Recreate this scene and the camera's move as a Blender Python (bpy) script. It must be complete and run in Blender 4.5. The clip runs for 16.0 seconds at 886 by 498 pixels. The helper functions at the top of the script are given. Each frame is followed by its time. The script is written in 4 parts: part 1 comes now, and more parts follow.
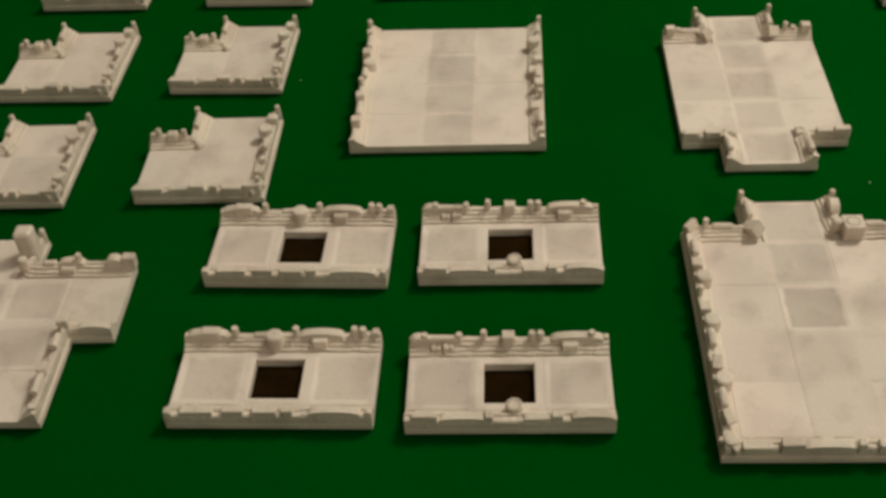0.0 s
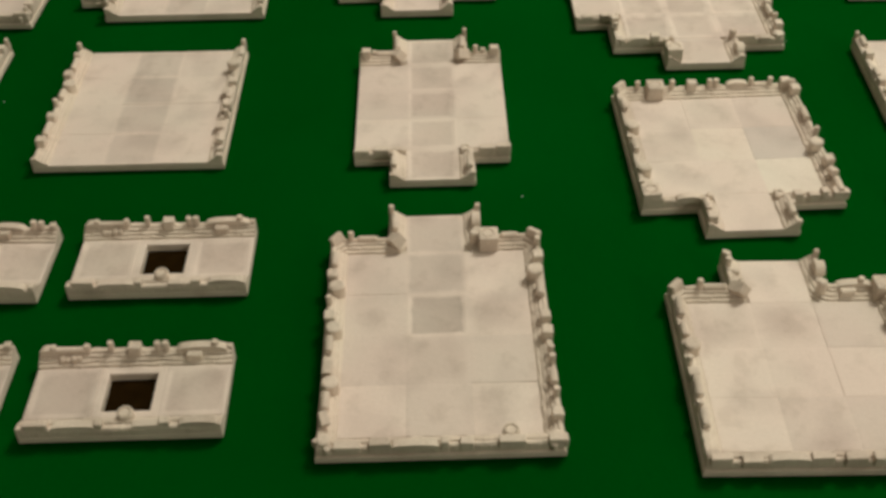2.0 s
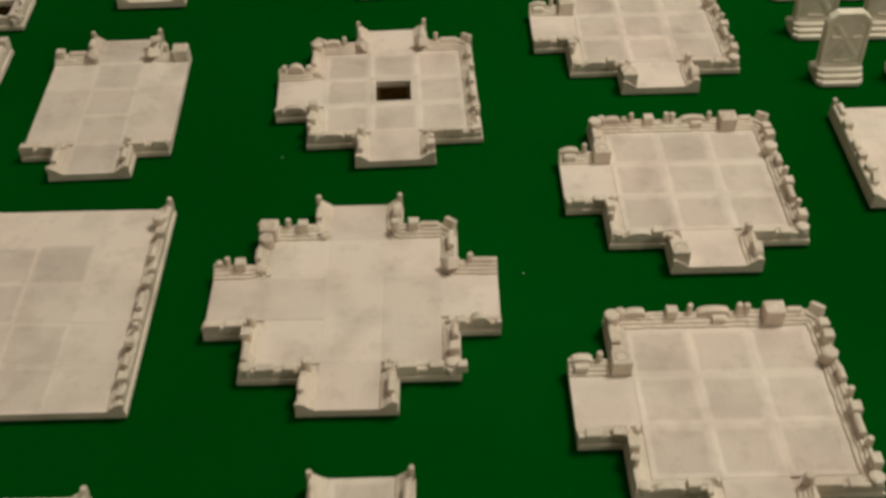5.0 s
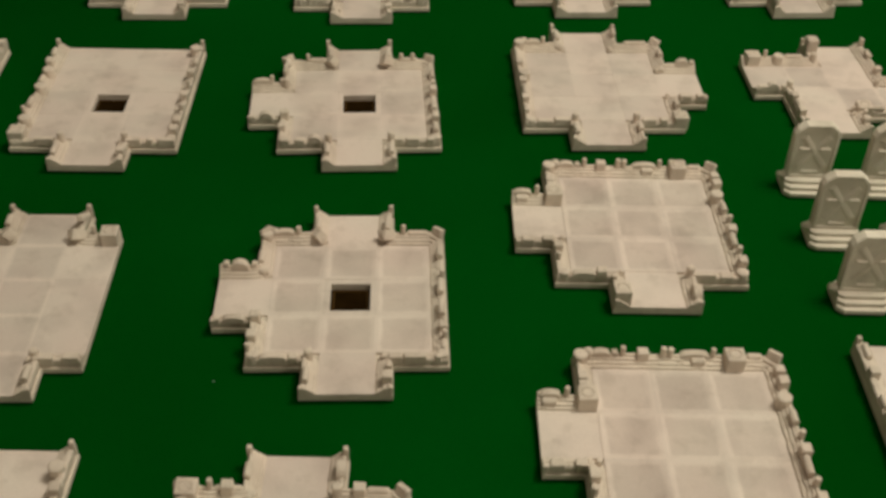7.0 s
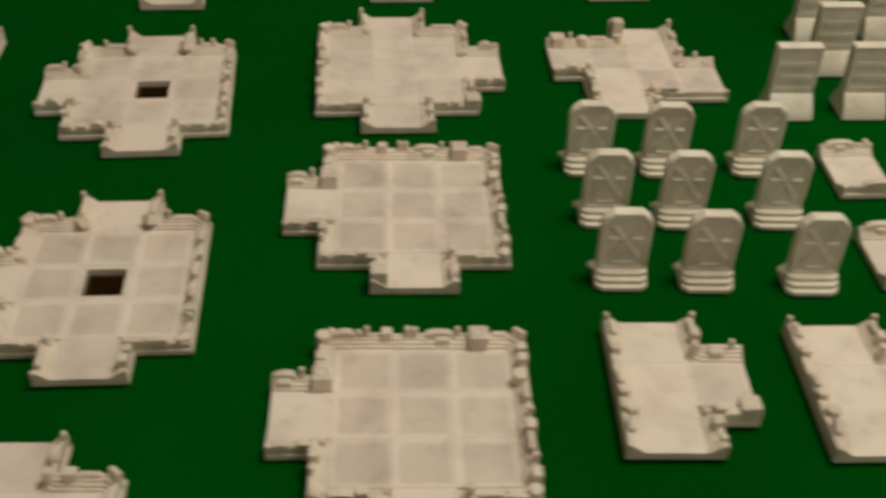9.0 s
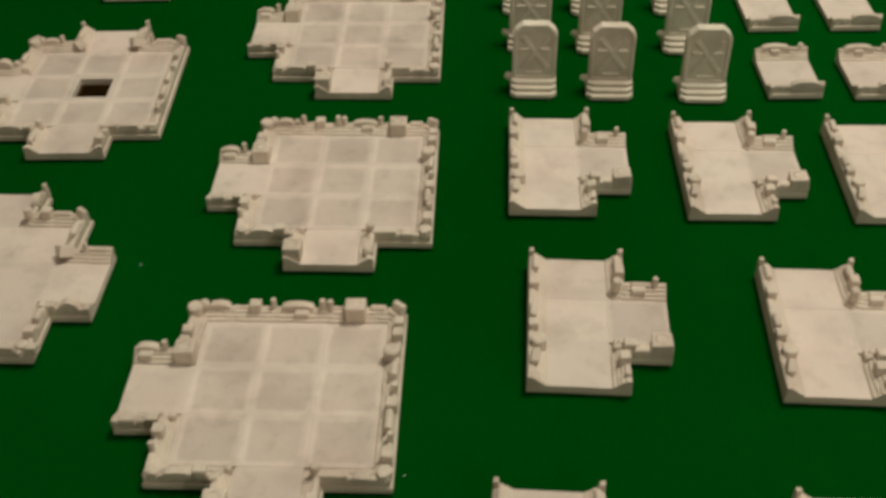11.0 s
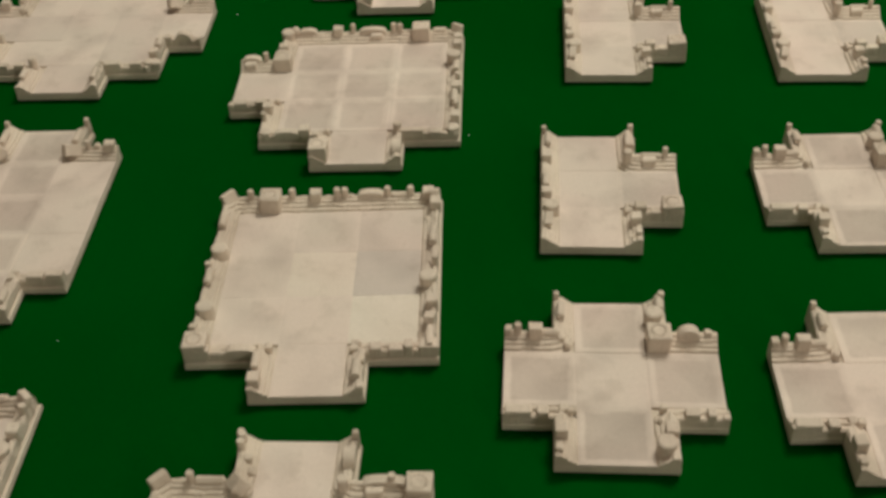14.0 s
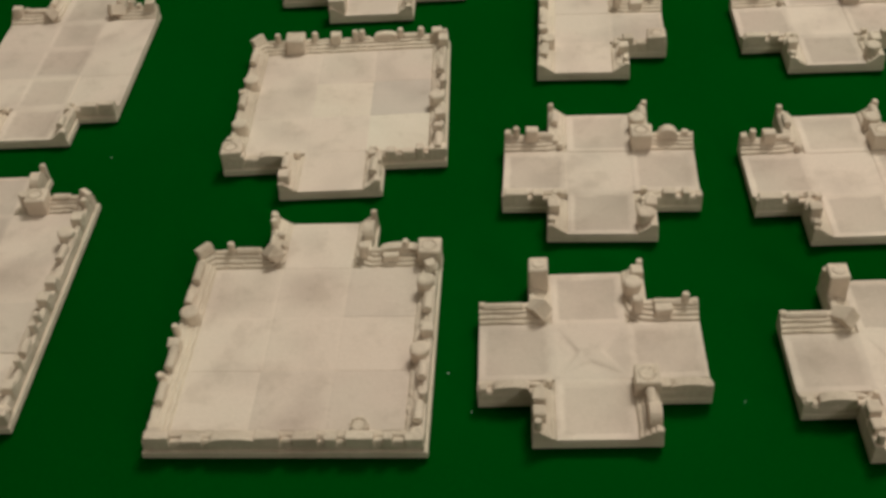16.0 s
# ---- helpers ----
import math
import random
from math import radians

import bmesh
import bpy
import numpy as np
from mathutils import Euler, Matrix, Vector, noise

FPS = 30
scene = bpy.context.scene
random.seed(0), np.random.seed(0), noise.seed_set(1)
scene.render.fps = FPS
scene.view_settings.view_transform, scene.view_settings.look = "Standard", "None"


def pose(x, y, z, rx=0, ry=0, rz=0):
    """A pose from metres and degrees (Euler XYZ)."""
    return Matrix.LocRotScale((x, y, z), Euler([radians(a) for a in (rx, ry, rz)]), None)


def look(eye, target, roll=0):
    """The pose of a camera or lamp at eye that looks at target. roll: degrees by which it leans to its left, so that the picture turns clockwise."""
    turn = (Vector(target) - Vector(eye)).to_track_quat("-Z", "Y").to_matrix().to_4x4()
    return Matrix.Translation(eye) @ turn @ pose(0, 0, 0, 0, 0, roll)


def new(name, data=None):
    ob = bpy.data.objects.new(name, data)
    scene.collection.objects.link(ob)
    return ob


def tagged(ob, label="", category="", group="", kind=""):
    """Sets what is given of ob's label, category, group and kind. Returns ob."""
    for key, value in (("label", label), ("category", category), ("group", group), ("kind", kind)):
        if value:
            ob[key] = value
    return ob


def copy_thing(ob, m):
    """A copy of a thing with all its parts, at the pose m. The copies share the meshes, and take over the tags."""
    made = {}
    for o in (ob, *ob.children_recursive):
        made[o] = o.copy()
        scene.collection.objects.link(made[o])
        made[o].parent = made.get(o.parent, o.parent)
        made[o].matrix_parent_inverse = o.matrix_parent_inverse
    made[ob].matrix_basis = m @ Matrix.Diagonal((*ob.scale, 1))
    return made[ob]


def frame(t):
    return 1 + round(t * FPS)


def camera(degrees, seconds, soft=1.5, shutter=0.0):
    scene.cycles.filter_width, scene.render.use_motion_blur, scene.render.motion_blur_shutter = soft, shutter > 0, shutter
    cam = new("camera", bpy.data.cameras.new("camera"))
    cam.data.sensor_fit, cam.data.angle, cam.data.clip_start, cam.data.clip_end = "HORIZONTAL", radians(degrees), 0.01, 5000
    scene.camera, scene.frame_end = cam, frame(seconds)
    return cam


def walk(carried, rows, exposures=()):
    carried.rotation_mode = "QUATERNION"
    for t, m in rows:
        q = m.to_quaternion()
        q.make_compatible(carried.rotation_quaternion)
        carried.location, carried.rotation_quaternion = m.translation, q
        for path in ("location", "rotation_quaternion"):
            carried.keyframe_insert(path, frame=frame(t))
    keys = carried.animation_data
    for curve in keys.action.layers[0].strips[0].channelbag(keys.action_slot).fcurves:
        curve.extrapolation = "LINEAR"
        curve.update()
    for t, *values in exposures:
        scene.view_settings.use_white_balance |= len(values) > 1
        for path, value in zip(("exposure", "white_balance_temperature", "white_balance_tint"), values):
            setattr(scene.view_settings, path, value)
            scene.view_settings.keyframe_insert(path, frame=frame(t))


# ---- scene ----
SOFT = 3.2
cam = camera(43.00, 16.0, soft=SOFT, shutter=0.4)
PATH = [
    (0, (0.09164, 0.02700, 0.32576), (0.00995, 1.49870, -1.02607), -4.127),
    (0.5, (0.10374, 0.01710, 0.33216), (-0.00055, 1.51925, -0.98415), -5.370),
    (1, (0.14758, 0.01598, 0.33240), (0.13909, 1.52183, -0.98379), -3.666),
    (1.5, (0.18923, 0.01185, 0.33415), (0.23206, 1.51484, -0.98464), -1.282),
    (2, (0.20904, 0.00746, 0.33078), (0.26297, 1.50469, -0.99413), -1.311),
    (2.5, (0.22584, 0.00661, 0.34209), (0.27272, 1.54335, -0.93706), 0.382),
    (3, (0.23298, 0.03672, 0.34512), (0.26308, 1.56844, -0.94053), -0.710),
    (3.5, (0.22505, 0.11853, 0.34925), (0.29184, 1.66537, -0.91677), 0.524),
    (3.7, (0.21657, 0.15205, 0.35280), (0.31350, 1.69521, -0.91577), 0.697),
    (4.4, (0.22194, 0.23409, 0.35506), (0.32614, 1.75089, -0.94338), -0.050),
    (5.1, (0.25169, 0.30070, 0.34983), (0.29872, 1.78705, -0.98700), -1.395),
    (5.8, (0.25944, 0.34658, 0.34700), (0.30378, 1.84231, -0.97996), -0.628),
    (6, (0.25232, 0.35944, 0.34764), (0.32111, 1.87191, -0.95916), 0.410),
    (6.5, (0.26103, 0.38464, 0.35933), (0.36362, 1.91334, -0.92618), 1.124),
    (7, (0.26389, 0.41000, 0.36020), (0.34156, 1.95825, -0.90348), 1.718),
    (7.5, (0.26697, 0.42149, 0.35241), (0.31981, 1.96897, -0.91350), 1.072),
    (8, (0.26927, 0.42325, 0.35144), (0.32914, 1.97284, -0.91158), 1.472),
    (8.5, (0.28904, 0.41383, 0.35355), (0.40409, 1.95703, -0.91345), 1.325),
    (9, (0.36221, 0.40276, 0.35664), (0.50453, 1.94230, -0.91205), 2.371),
    (9.2, (0.39667, 0.39114, 0.36286), (0.53231, 1.92074, -0.91853), 2.970),
    (9.9, (0.44968, 0.34967, 0.36288), (0.53323, 1.86979, -0.93266), 2.580),
    (10.6, (0.44945, 0.29846, 0.34644), (0.45774, 1.82429, -0.94518), 0.195),
    (11.3, (0.42845, 0.25583, 0.33776), (0.40726, 1.77549, -0.96231), -1.290),
    (11.5, (0.42062, 0.24355, 0.33901), (0.40567, 1.75516, -0.97050), -1.317),
    (12, (0.40045, 0.20913, 0.33267), (0.45339, 1.74123, -0.95181), -1.241),
    (12.5, (0.39158, 0.19203, 0.32368), (0.48231, 1.69601, -0.99154), -0.009),
    (13, (0.39722, 0.16758, 0.32053), (0.43069, 1.69537, -0.96972), -0.889),
    (13.5, (0.42037, 0.13202, 0.31126), (0.40585, 1.64750, -0.99377), -3.059),
    (14, (0.42232, 0.11199, 0.30267), (0.36688, 1.62316, -1.00626), -3.377),
    (14.5, (0.42183, 0.08355, 0.29650), (0.34236, 1.58407, -1.02339), -5.005),
    (15, (0.41592, 0.05117, 0.28701), (0.32829, 1.53407, -1.05215), -5.638),
    (15.5, (0.41336, 0.02911, 0.28476), (0.33307, 1.50461, -1.06300), -5.564),
    (16, (0.42727, 0.02549, 0.28732), (0.32986, 1.51173, -1.04744), -5.357),
]
# the clip's camera opens up a little where the table is further from the lamp
EXPOSURES = [(0, 0.71, 6330, 9.5), (2.0, 0.68, 6320, 9.5), (3.5, 0.57, 6310, 9.5), (7.0, 0.39, 6480, 9.5), (9.0, 0.33, 6480, 9.5), (11.5, 0.34, 6380, 9.5), (12.5, 0.42, 6310, 9.5), (14.0, 0.40, 6300, 9.5), (16.0, 0.43, 6320, 9.5)]
walk(cam, [(t, look(eye, target, roll)) for t, eye, target, roll in PATH], EXPOSURES)

# ---- light ----
world = bpy.data.worlds.new("room_air")
scene.world = world
world.use_nodes = True
world.node_tree.nodes["Background"].inputs[0].default_value = (1.0, 0.80, 0.60, 1)
world.node_tree.nodes["Background"].inputs[1].default_value = 0.02



def globe_light(name, place, radius, watts, colour):
    data = bpy.data.lights.new(name, "POINT")
    data.shadow_soft_size, data.energy, data.color = radius, watts, colour
    ob = new(name, data)
    ob.location = place
    return ob


LAMP_COLOUR = (1.0, 0.93, 0.76)
globe_light("ceiling_lamp_light", (0.80, 0.84, 1.24), 0.19, 26.0, LAMP_COLOUR)
# fill light added to brighten front faces; no known lamp stands there
globe_light("floor_lamp_light", (1.50, -1.20, 0.98), 0.12, 12.2, LAMP_COLOUR)

# ---- materials ----
MM = 0.001


class Nodes:
    """A small helper to write node materials."""

    def __init__(self, name):
        self.m = bpy.data.materials.new(name)
        self.m.use_nodes = True
        self.t = self.m.node_tree
        self.bsdf = self.t.nodes["Principled BSDF"]

    def add(self, kind, links=(), **values):
        n = self.t.nodes.new(kind)
        for key, value in values.items():
            n.inputs[key].default_value = value
        for socket, source in links:
            self.t.links.new(source, n.inputs[socket])
        return n

    def ramp(self, source, stops):
        n = self.t.nodes.new("ShaderNodeValToRGB")
        while len(n.color_ramp.elements) < len(stops):
            n.color_ramp.elements.new(0.5)
        for e, (at, c) in zip(n.color_ramp.elements, stops):
            e.position, e.color = at, (*c, 1)
        self.t.links.new(source, n.inputs[0])
        return n.outputs[0]

    def mix(self, kind, factor, a, b):
        n = self.t.nodes.new("ShaderNodeMix")
        n.data_type, n.blend_type = "RGBA", kind
        for socket, value in ((0, factor), (6, a), (7, b)):
            if isinstance(value, (int, float)):
                n.inputs[socket].default_value = value
            elif isinstance(value, tuple):
                n.inputs[socket].default_value = (*value, 1)
            else:
                self.t.links.new(value, n.inputs[socket])
        return n.outputs[2]

    def noise(self, scale, detail=4.0, rough=0.55, vector=None):
        n = self.add("ShaderNodeTexNoise", Scale=scale, Detail=detail, Roughness=rough)
        if vector is not None:
            self.t.links.new(vector, n.inputs["Vector"])
        return n.outputs["Fac"]

    def set(self, socket, value):
        if isinstance(value, (int, float, tuple)):
            self.bsdf.inputs[socket].default_value = value
        else:
            self.t.links.new(value, self.bsdf.inputs[socket])

    def bump(self, height, strength, distance):
        n = self.add("ShaderNodeBump", links=[("Height", height)], Strength=strength, Distance=distance)
        self.t.links.new(n.outputs[0], self.bsdf.inputs["Normal"])


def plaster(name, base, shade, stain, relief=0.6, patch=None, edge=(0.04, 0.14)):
    """Cast dental plaster: chalky, with grey smudges, pin holes and a fine grain; patch is a greyer middle with soft
    edges.
    """
    n = Nodes(name)
    geo = n.add("ShaderNodeNewGeometry").outputs["Position"]
    info = n.add("ShaderNodeObjectInfo").outputs["Random"]
    col = n.ramp(info, [(0.0, shade), (0.45, base), (1.0, tuple(min(0.86, 1.04 * c) for c in base))])
    smudge = n.ramp(n.noise(48.0, 1.6, 0.5, geo), [(0.46, (1, 1, 1)), (0.72, stain)])
    col = n.mix("MULTIPLY", 0.85, col, smudge)
    blot = n.ramp(n.noise(95.0, 3.0, 0.6, geo), [(0.53, (1, 1, 1)), (0.66, (0.90, 0.89, 0.88))])
    col = n.mix("MULTIPLY", 0.9, col, blot)
    tint = n.ramp(n.noise(23.0, 2.0, 0.5, geo), [(0.35, (1.0, 0.972, 0.955)), (0.65, (0.985, 1.0, 0.972))])
    col = n.mix("MULTIPLY", 1.0, col, tint)
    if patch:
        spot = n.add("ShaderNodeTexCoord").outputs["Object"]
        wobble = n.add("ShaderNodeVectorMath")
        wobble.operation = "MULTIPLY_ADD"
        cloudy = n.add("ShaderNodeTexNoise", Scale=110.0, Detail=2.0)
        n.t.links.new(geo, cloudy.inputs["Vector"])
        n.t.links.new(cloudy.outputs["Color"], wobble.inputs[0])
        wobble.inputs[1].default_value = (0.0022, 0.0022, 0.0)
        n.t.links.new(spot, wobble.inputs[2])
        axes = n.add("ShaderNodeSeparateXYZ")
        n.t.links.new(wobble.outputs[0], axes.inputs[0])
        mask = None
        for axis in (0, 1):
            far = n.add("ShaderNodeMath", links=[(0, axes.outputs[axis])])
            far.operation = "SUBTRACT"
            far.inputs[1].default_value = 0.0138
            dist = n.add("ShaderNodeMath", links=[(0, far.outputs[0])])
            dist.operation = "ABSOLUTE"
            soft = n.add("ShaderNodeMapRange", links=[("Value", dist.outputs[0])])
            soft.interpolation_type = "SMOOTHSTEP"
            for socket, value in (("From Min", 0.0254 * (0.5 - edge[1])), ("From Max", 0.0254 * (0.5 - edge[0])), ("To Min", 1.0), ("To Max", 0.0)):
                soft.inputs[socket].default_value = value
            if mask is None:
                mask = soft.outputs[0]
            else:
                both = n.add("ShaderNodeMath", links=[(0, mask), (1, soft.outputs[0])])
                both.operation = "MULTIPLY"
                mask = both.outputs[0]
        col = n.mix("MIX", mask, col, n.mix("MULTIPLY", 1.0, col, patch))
    grain = n.ramp(n.noise(900.0, 4.0, 0.7, geo), [(0.3, (0.90, 0.90, 0.89)), (0.7, (1.0, 1.0, 1.0))])
    col = n.mix("MULTIPLY", 0.8, col, grain)
    n.set("Base Color", col)
    n.set("Roughness", 0.82)
    n.set("Specular IOR Level", 0.25)
    h = n.mix("ADD", 0.5, n.noise(420.0, 5.0, 0.65, geo), n.noise(1600.0, 3.0, 0.6, geo))
    n.bump(h, relief, 0.0006)
    return n.m


FLOOR_TONES = ((0.825, 0.72, 0.66), (0.75, 0.653, 0.60), (0.82, 0.81, 0.81), 0.3)
PLASTER_TILE = plaster("plaster_floor", *FLOOR_TONES)
PLASTER_BRIGHT = plaster("plaster_clean_stone", (0.86, 0.765, 0.69), (0.85, 0.755, 0.68), (0.93, 0.92, 0.91), 0.3)
PLASTER_GREY = plaster("plaster_grey_stone", *FLOOR_TONES, (0.85, 0.85, 0.85), (0.0, 0.10))
PLASTER_FAINT = plaster("plaster_faint_stone", *FLOOR_TONES, (0.925, 0.92, 0.915), (-0.02, 0.22))
# panel stones: the colour turns greyer inside the sunk middle
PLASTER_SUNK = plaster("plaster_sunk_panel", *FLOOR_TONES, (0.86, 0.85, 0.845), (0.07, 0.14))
PLASTER_GREY_PANEL = plaster("plaster_grey_panel", *FLOOR_TONES, (0.81, 0.80, 0.795), (0.07, 0.13))
PLASTER_COOL = plaster("plaster_cool_stone", (0.70, 0.63, 0.59), (0.67, 0.60, 0.56), (0.86, 0.86, 0.86), 0.3)
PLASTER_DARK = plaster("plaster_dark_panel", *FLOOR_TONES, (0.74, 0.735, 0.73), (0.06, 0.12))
PLASTER_WALL = plaster("plaster_wall", (0.81, 0.71, 0.625), (0.76, 0.665, 0.585), (0.78, 0.765, 0.75), 1.0)
PLASTER_BASE = plaster("plaster_base", (0.76, 0.675, 0.59), (0.73, 0.65, 0.565), (0.82, 0.81, 0.79), 0.5)
PLASTER_DOOR = plaster("plaster_door", (0.86, 0.785, 0.69), (0.83, 0.755, 0.66), (0.80, 0.80, 0.77), 0.5)
STONE_PAINT = {"flat": PLASTER_TILE, "dished": PLASTER_SUNK, "panel": PLASTER_SUNK, "grey": PLASTER_GREY, "faint": PLASTER_FAINT, "dark": PLASTER_DARK, "vault": PLASTER_TILE, "bright": PLASTER_BRIGHT, "cool": PLASTER_COOL, "worn": PLASTER_GREY_PANEL}


def felt_material():
    n = Nodes("green_cloth")
    geo = n.add("ShaderNodeNewGeometry").outputs["Position"]
    # random cloth tone, with paler bluish patches painted in for the felt's sheen
    wide = n.ramp(n.noise(5.0, 3.0, 0.5, geo), [(0.3, (0.0004, 0.057, 0.0034)), (0.7, (0.0006, 0.073, 0.0054))])
    fuzz = n.ramp(n.noise(1500.0, 3.0, 0.7, geo), [(0.25, (0.80, 0.80, 0.80)), (0.75, (1.08, 1.08, 1.08))])
    n.set("Base Color", n.mix("MULTIPLY", 1.0, wide, fuzz))
    n.set("Roughness", 0.95)
    n.set("Specular IOR Level", 0.0)
    h = n.mix("ADD", 0.5, n.noise(1300.0, 3.0, 0.7, geo), n.noise(120.0, 3.0, 0.5, geo))
    n.bump(h, 0.35, 0.0005)
    return n.m


def plain(name, colour, rough=0.7, scale=8.0, spread=0.12, metal=0.0):
    n = Nodes(name)
    geo = n.add("ShaderNodeNewGeometry").outputs["Position"]
    low, high = tuple(c * (1 - spread) for c in colour), tuple(min(1.0, c * (1 + spread)) for c in colour)
    n.set("Base Color", n.ramp(n.noise(scale, 5.0, 0.6, geo), [(0.3, low), (0.7, high)]))
    n.set("Roughness", rough)
    n.set("Metallic", metal)
    n.set("Specular IOR Level", 0.5 if rough < 0.95 else 0.0)
    n.bump(n.noise(scale * 25, 4.0, 0.6, geo), 0.2, 0.001)
    return n.m


FELT = felt_material()
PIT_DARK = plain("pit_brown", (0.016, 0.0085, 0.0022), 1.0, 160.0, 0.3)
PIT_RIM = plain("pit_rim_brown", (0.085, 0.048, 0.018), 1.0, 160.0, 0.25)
ROOM_WALL = plain("room_wall_paint", (0.34, 0.31, 0.27), 0.85, 3.0, 0.05)
ROOM_FLOOR = plain("room_floor_wood", (0.30, 0.20, 0.11), 0.5, 6.0, 0.3)
CEILING = plain("ceiling_paint", (0.66, 0.64, 0.60), 0.9, 3.0, 0.04)
WOOD = plain("table_wood", (0.20, 0.11, 0.055), 0.45, 12.0, 0.3)
LINT = plain("lint_white", (0.75, 0.78, 0.74), 0.9, 400.0, 0.1)
SHADE = plain("lamp_metal", (0.45, 0.42, 0.36), 0.4, 30.0, 0.1, 0.6)


def link(name, bm, material, parent=None, label=""):
    """A bmesh (in millimetres) as one mesh object."""
    bmesh.ops.recalc_face_normals(bm, faces=bm.faces)
    me = bpy.data.meshes.new(name)
    bm.to_mesh(me)
    bm.free()
    me.transform(Matrix.Scale(MM, 4))
    me.materials.append(material)
    return place(name, me, Matrix(), parent, label)


def place(name, me, m, parent=None, label=""):
    """A mesh as an object of its own, at m (metres) in its parent."""
    ob = new(name, me)
    ob.matrix_basis = m
    if parent:
        ob.parent = parent
    if label:
        ob["label"] = label
    return ob


def box_mesh(bm, lo, hi, bevel=0.0, jitter=0.0, rng=None):
    made = bmesh.ops.create_cube(bm, size=1.0)["verts"]
    for v in made:
        v.co = Vector((lo[k] + (v.co[k] + 0.5) * (hi[k] - lo[k]) for k in range(3)))
        if jitter:
            v.co += Vector((rng.uniform(-jitter, jitter) for _ in range(3)))
    if bevel:
        edges = {e for v in made for e in v.link_edges}
        bmesh.ops.bevel(bm, geom=list(edges), offset=bevel, segments=1, affect="EDGES", profile=0.5)


# ---- room and table ----
def room_box(name, lo, hi, material, label, kind="structure", category="wall"):
    bm = bmesh.new()
    box_mesh(bm, lo, hi)
    return tagged(link(name, bm, material), label, category, kind=kind)


X0, X1, Y0, Y1, ZF, ZC = -1700, 2300, -2300, 2800, -752, 1750
room_box("floor", (X0 - 100, Y0 - 100, ZF - 60), (X1 + 100, Y1 + 100, ZF), ROOM_FLOOR, "dark wooden floor of the room", category="floor")
room_box("ceiling", (X0 - 100, Y0 - 100, ZC), (X1 + 100, Y1 + 100, ZC + 60), CEILING, "plain off-white painted ceiling", category="ceiling")
room_box("wall_west", (X0 - 100, Y0, ZF), (X0, Y1, ZC), ROOM_WALL, "plain beige painted room wall")
room_box("wall_east", (X1, Y0, ZF), (X1 + 100, Y1, ZC), ROOM_WALL, "plain beige painted room wall")
room_box("wall_south", (X0 - 100, Y0 - 100, ZF), (X1 + 100, Y0, ZC), ROOM_WALL, "plain beige painted room wall")
room_box("wall_north", (X0 - 100, Y1, ZF), (X1 + 100, Y1 + 100, ZC), ROOM_WALL, "plain beige painted room wall")


def ceiling_lamp(x, y):
    lamp = tagged(new("ceiling_lamp"), "plain metal ceiling lamp on a short stem", "lamp")
    lamp.location = (x * MM, y * MM, ZC * MM)
    for name, r1, r2, top, low in (("stem", 8, 8, 0, -330), ("canopy", 60, 45, 0, -22), ("socket", 30, 18, -330, -370)):
        bm = bmesh.new()
        bmesh.ops.create_cone(bm, cap_ends=True, segments=24, radius1=r1, radius2=r2, depth=top - low, matrix=Matrix.Translation((0, 0, (top + low) / 2)))
        link(name, bm, SHADE, lamp)


ceiling_lamp(800, 840)


# invented stand for the added fill light, out of view behind the camera
def floor_lamp(x, y, top):
    lamp = tagged(new("floor_lamp"), "added fill lamp on a plain metal stand, out of view", "lamp")
    lamp.location = (x * MM, y * MM, ZF * MM)
    for name, r1, r2, low, high in (("foot", 140, 120, 0, 22), ("pole", 11, 11, 22, top), ("socket", 18, 26, top, top + 40)):
        bm = bmesh.new()
        bmesh.ops.create_cone(bm, cap_ends=True, segments=24, radius1=r1, radius2=r2, depth=high - low, matrix=Matrix.Translation((0, 0, (low + high) / 2)))
        link(name, bm, SHADE, lamp)


floor_lamp(1500, -1200, 1540)


def table():
    t = tagged(new("table"), "long wooden table under the green cloth", "table")
    bm = bmesh.new()
    box_mesh(bm, (-450, -250, -40), (1050, 1600, -3), 4)
    link("tabletop", bm, WOOD, t)
    for x in (-380, 980):
        for y in (-180, 1530):
            bm = bmesh.new()
            box_mesh(bm, (x - 35, y - 35, ZF), (x + 35, y + 35, -40), 4)
            link("leg", bm, WOOD, t)


def cloth():
    """One sheet, lying on the table with very low swells and hanging over its edges."""
    bm = bmesh.new()
    nx, ny = 150, 180
    xs = np.linspace(-470, 1070, nx)
    ys = np.linspace(-270, 1620, ny)
    grid = []
    for y in ys:
        row = []
        for x in xs:
            p = Vector((x / 170, y / 150, 0.3))
            z = 0.9 * noise.noise(p) + 0.35 * noise.noise(p * 2.7)
            z = -1.1 + min(0.9, z)
            over = max(-450 - x, x - 1050, -250 - y, y - 1600, 0.0)
            if over > 0:
                z -= 8 * over
            row.append(bm.verts.new((x, y, z)))
        grid.append(row)
    for a, b in zip(grid, grid[1:]):
        for k in range(nx - 1):
            bm.faces.new((a[k], a[k + 1], b[k + 1], b[k])).smooth = True
    tagged(link("tablecloth", bm, FELT), "plain dark green felt cloth spread over the table", "tablecloth")


table()
cloth()

# ---- cast dungeon tiles ----
U, W = 25.4, 8.0  # square and wall width
Z_BASE, Z_FLOOR, CREST = 3.2, 4.3, 9.0
SIDES = {"f": (0, -1), "r": (1, 0), "b": (0, 1), "l": (-1, 0)}
CORNERS = {"f": ((0, 0), (1, 0)), "r": ((1, 0), (1, 1)), "b": ((1, 1), (0, 1)), "l": ((0, 1), (0, 0))}


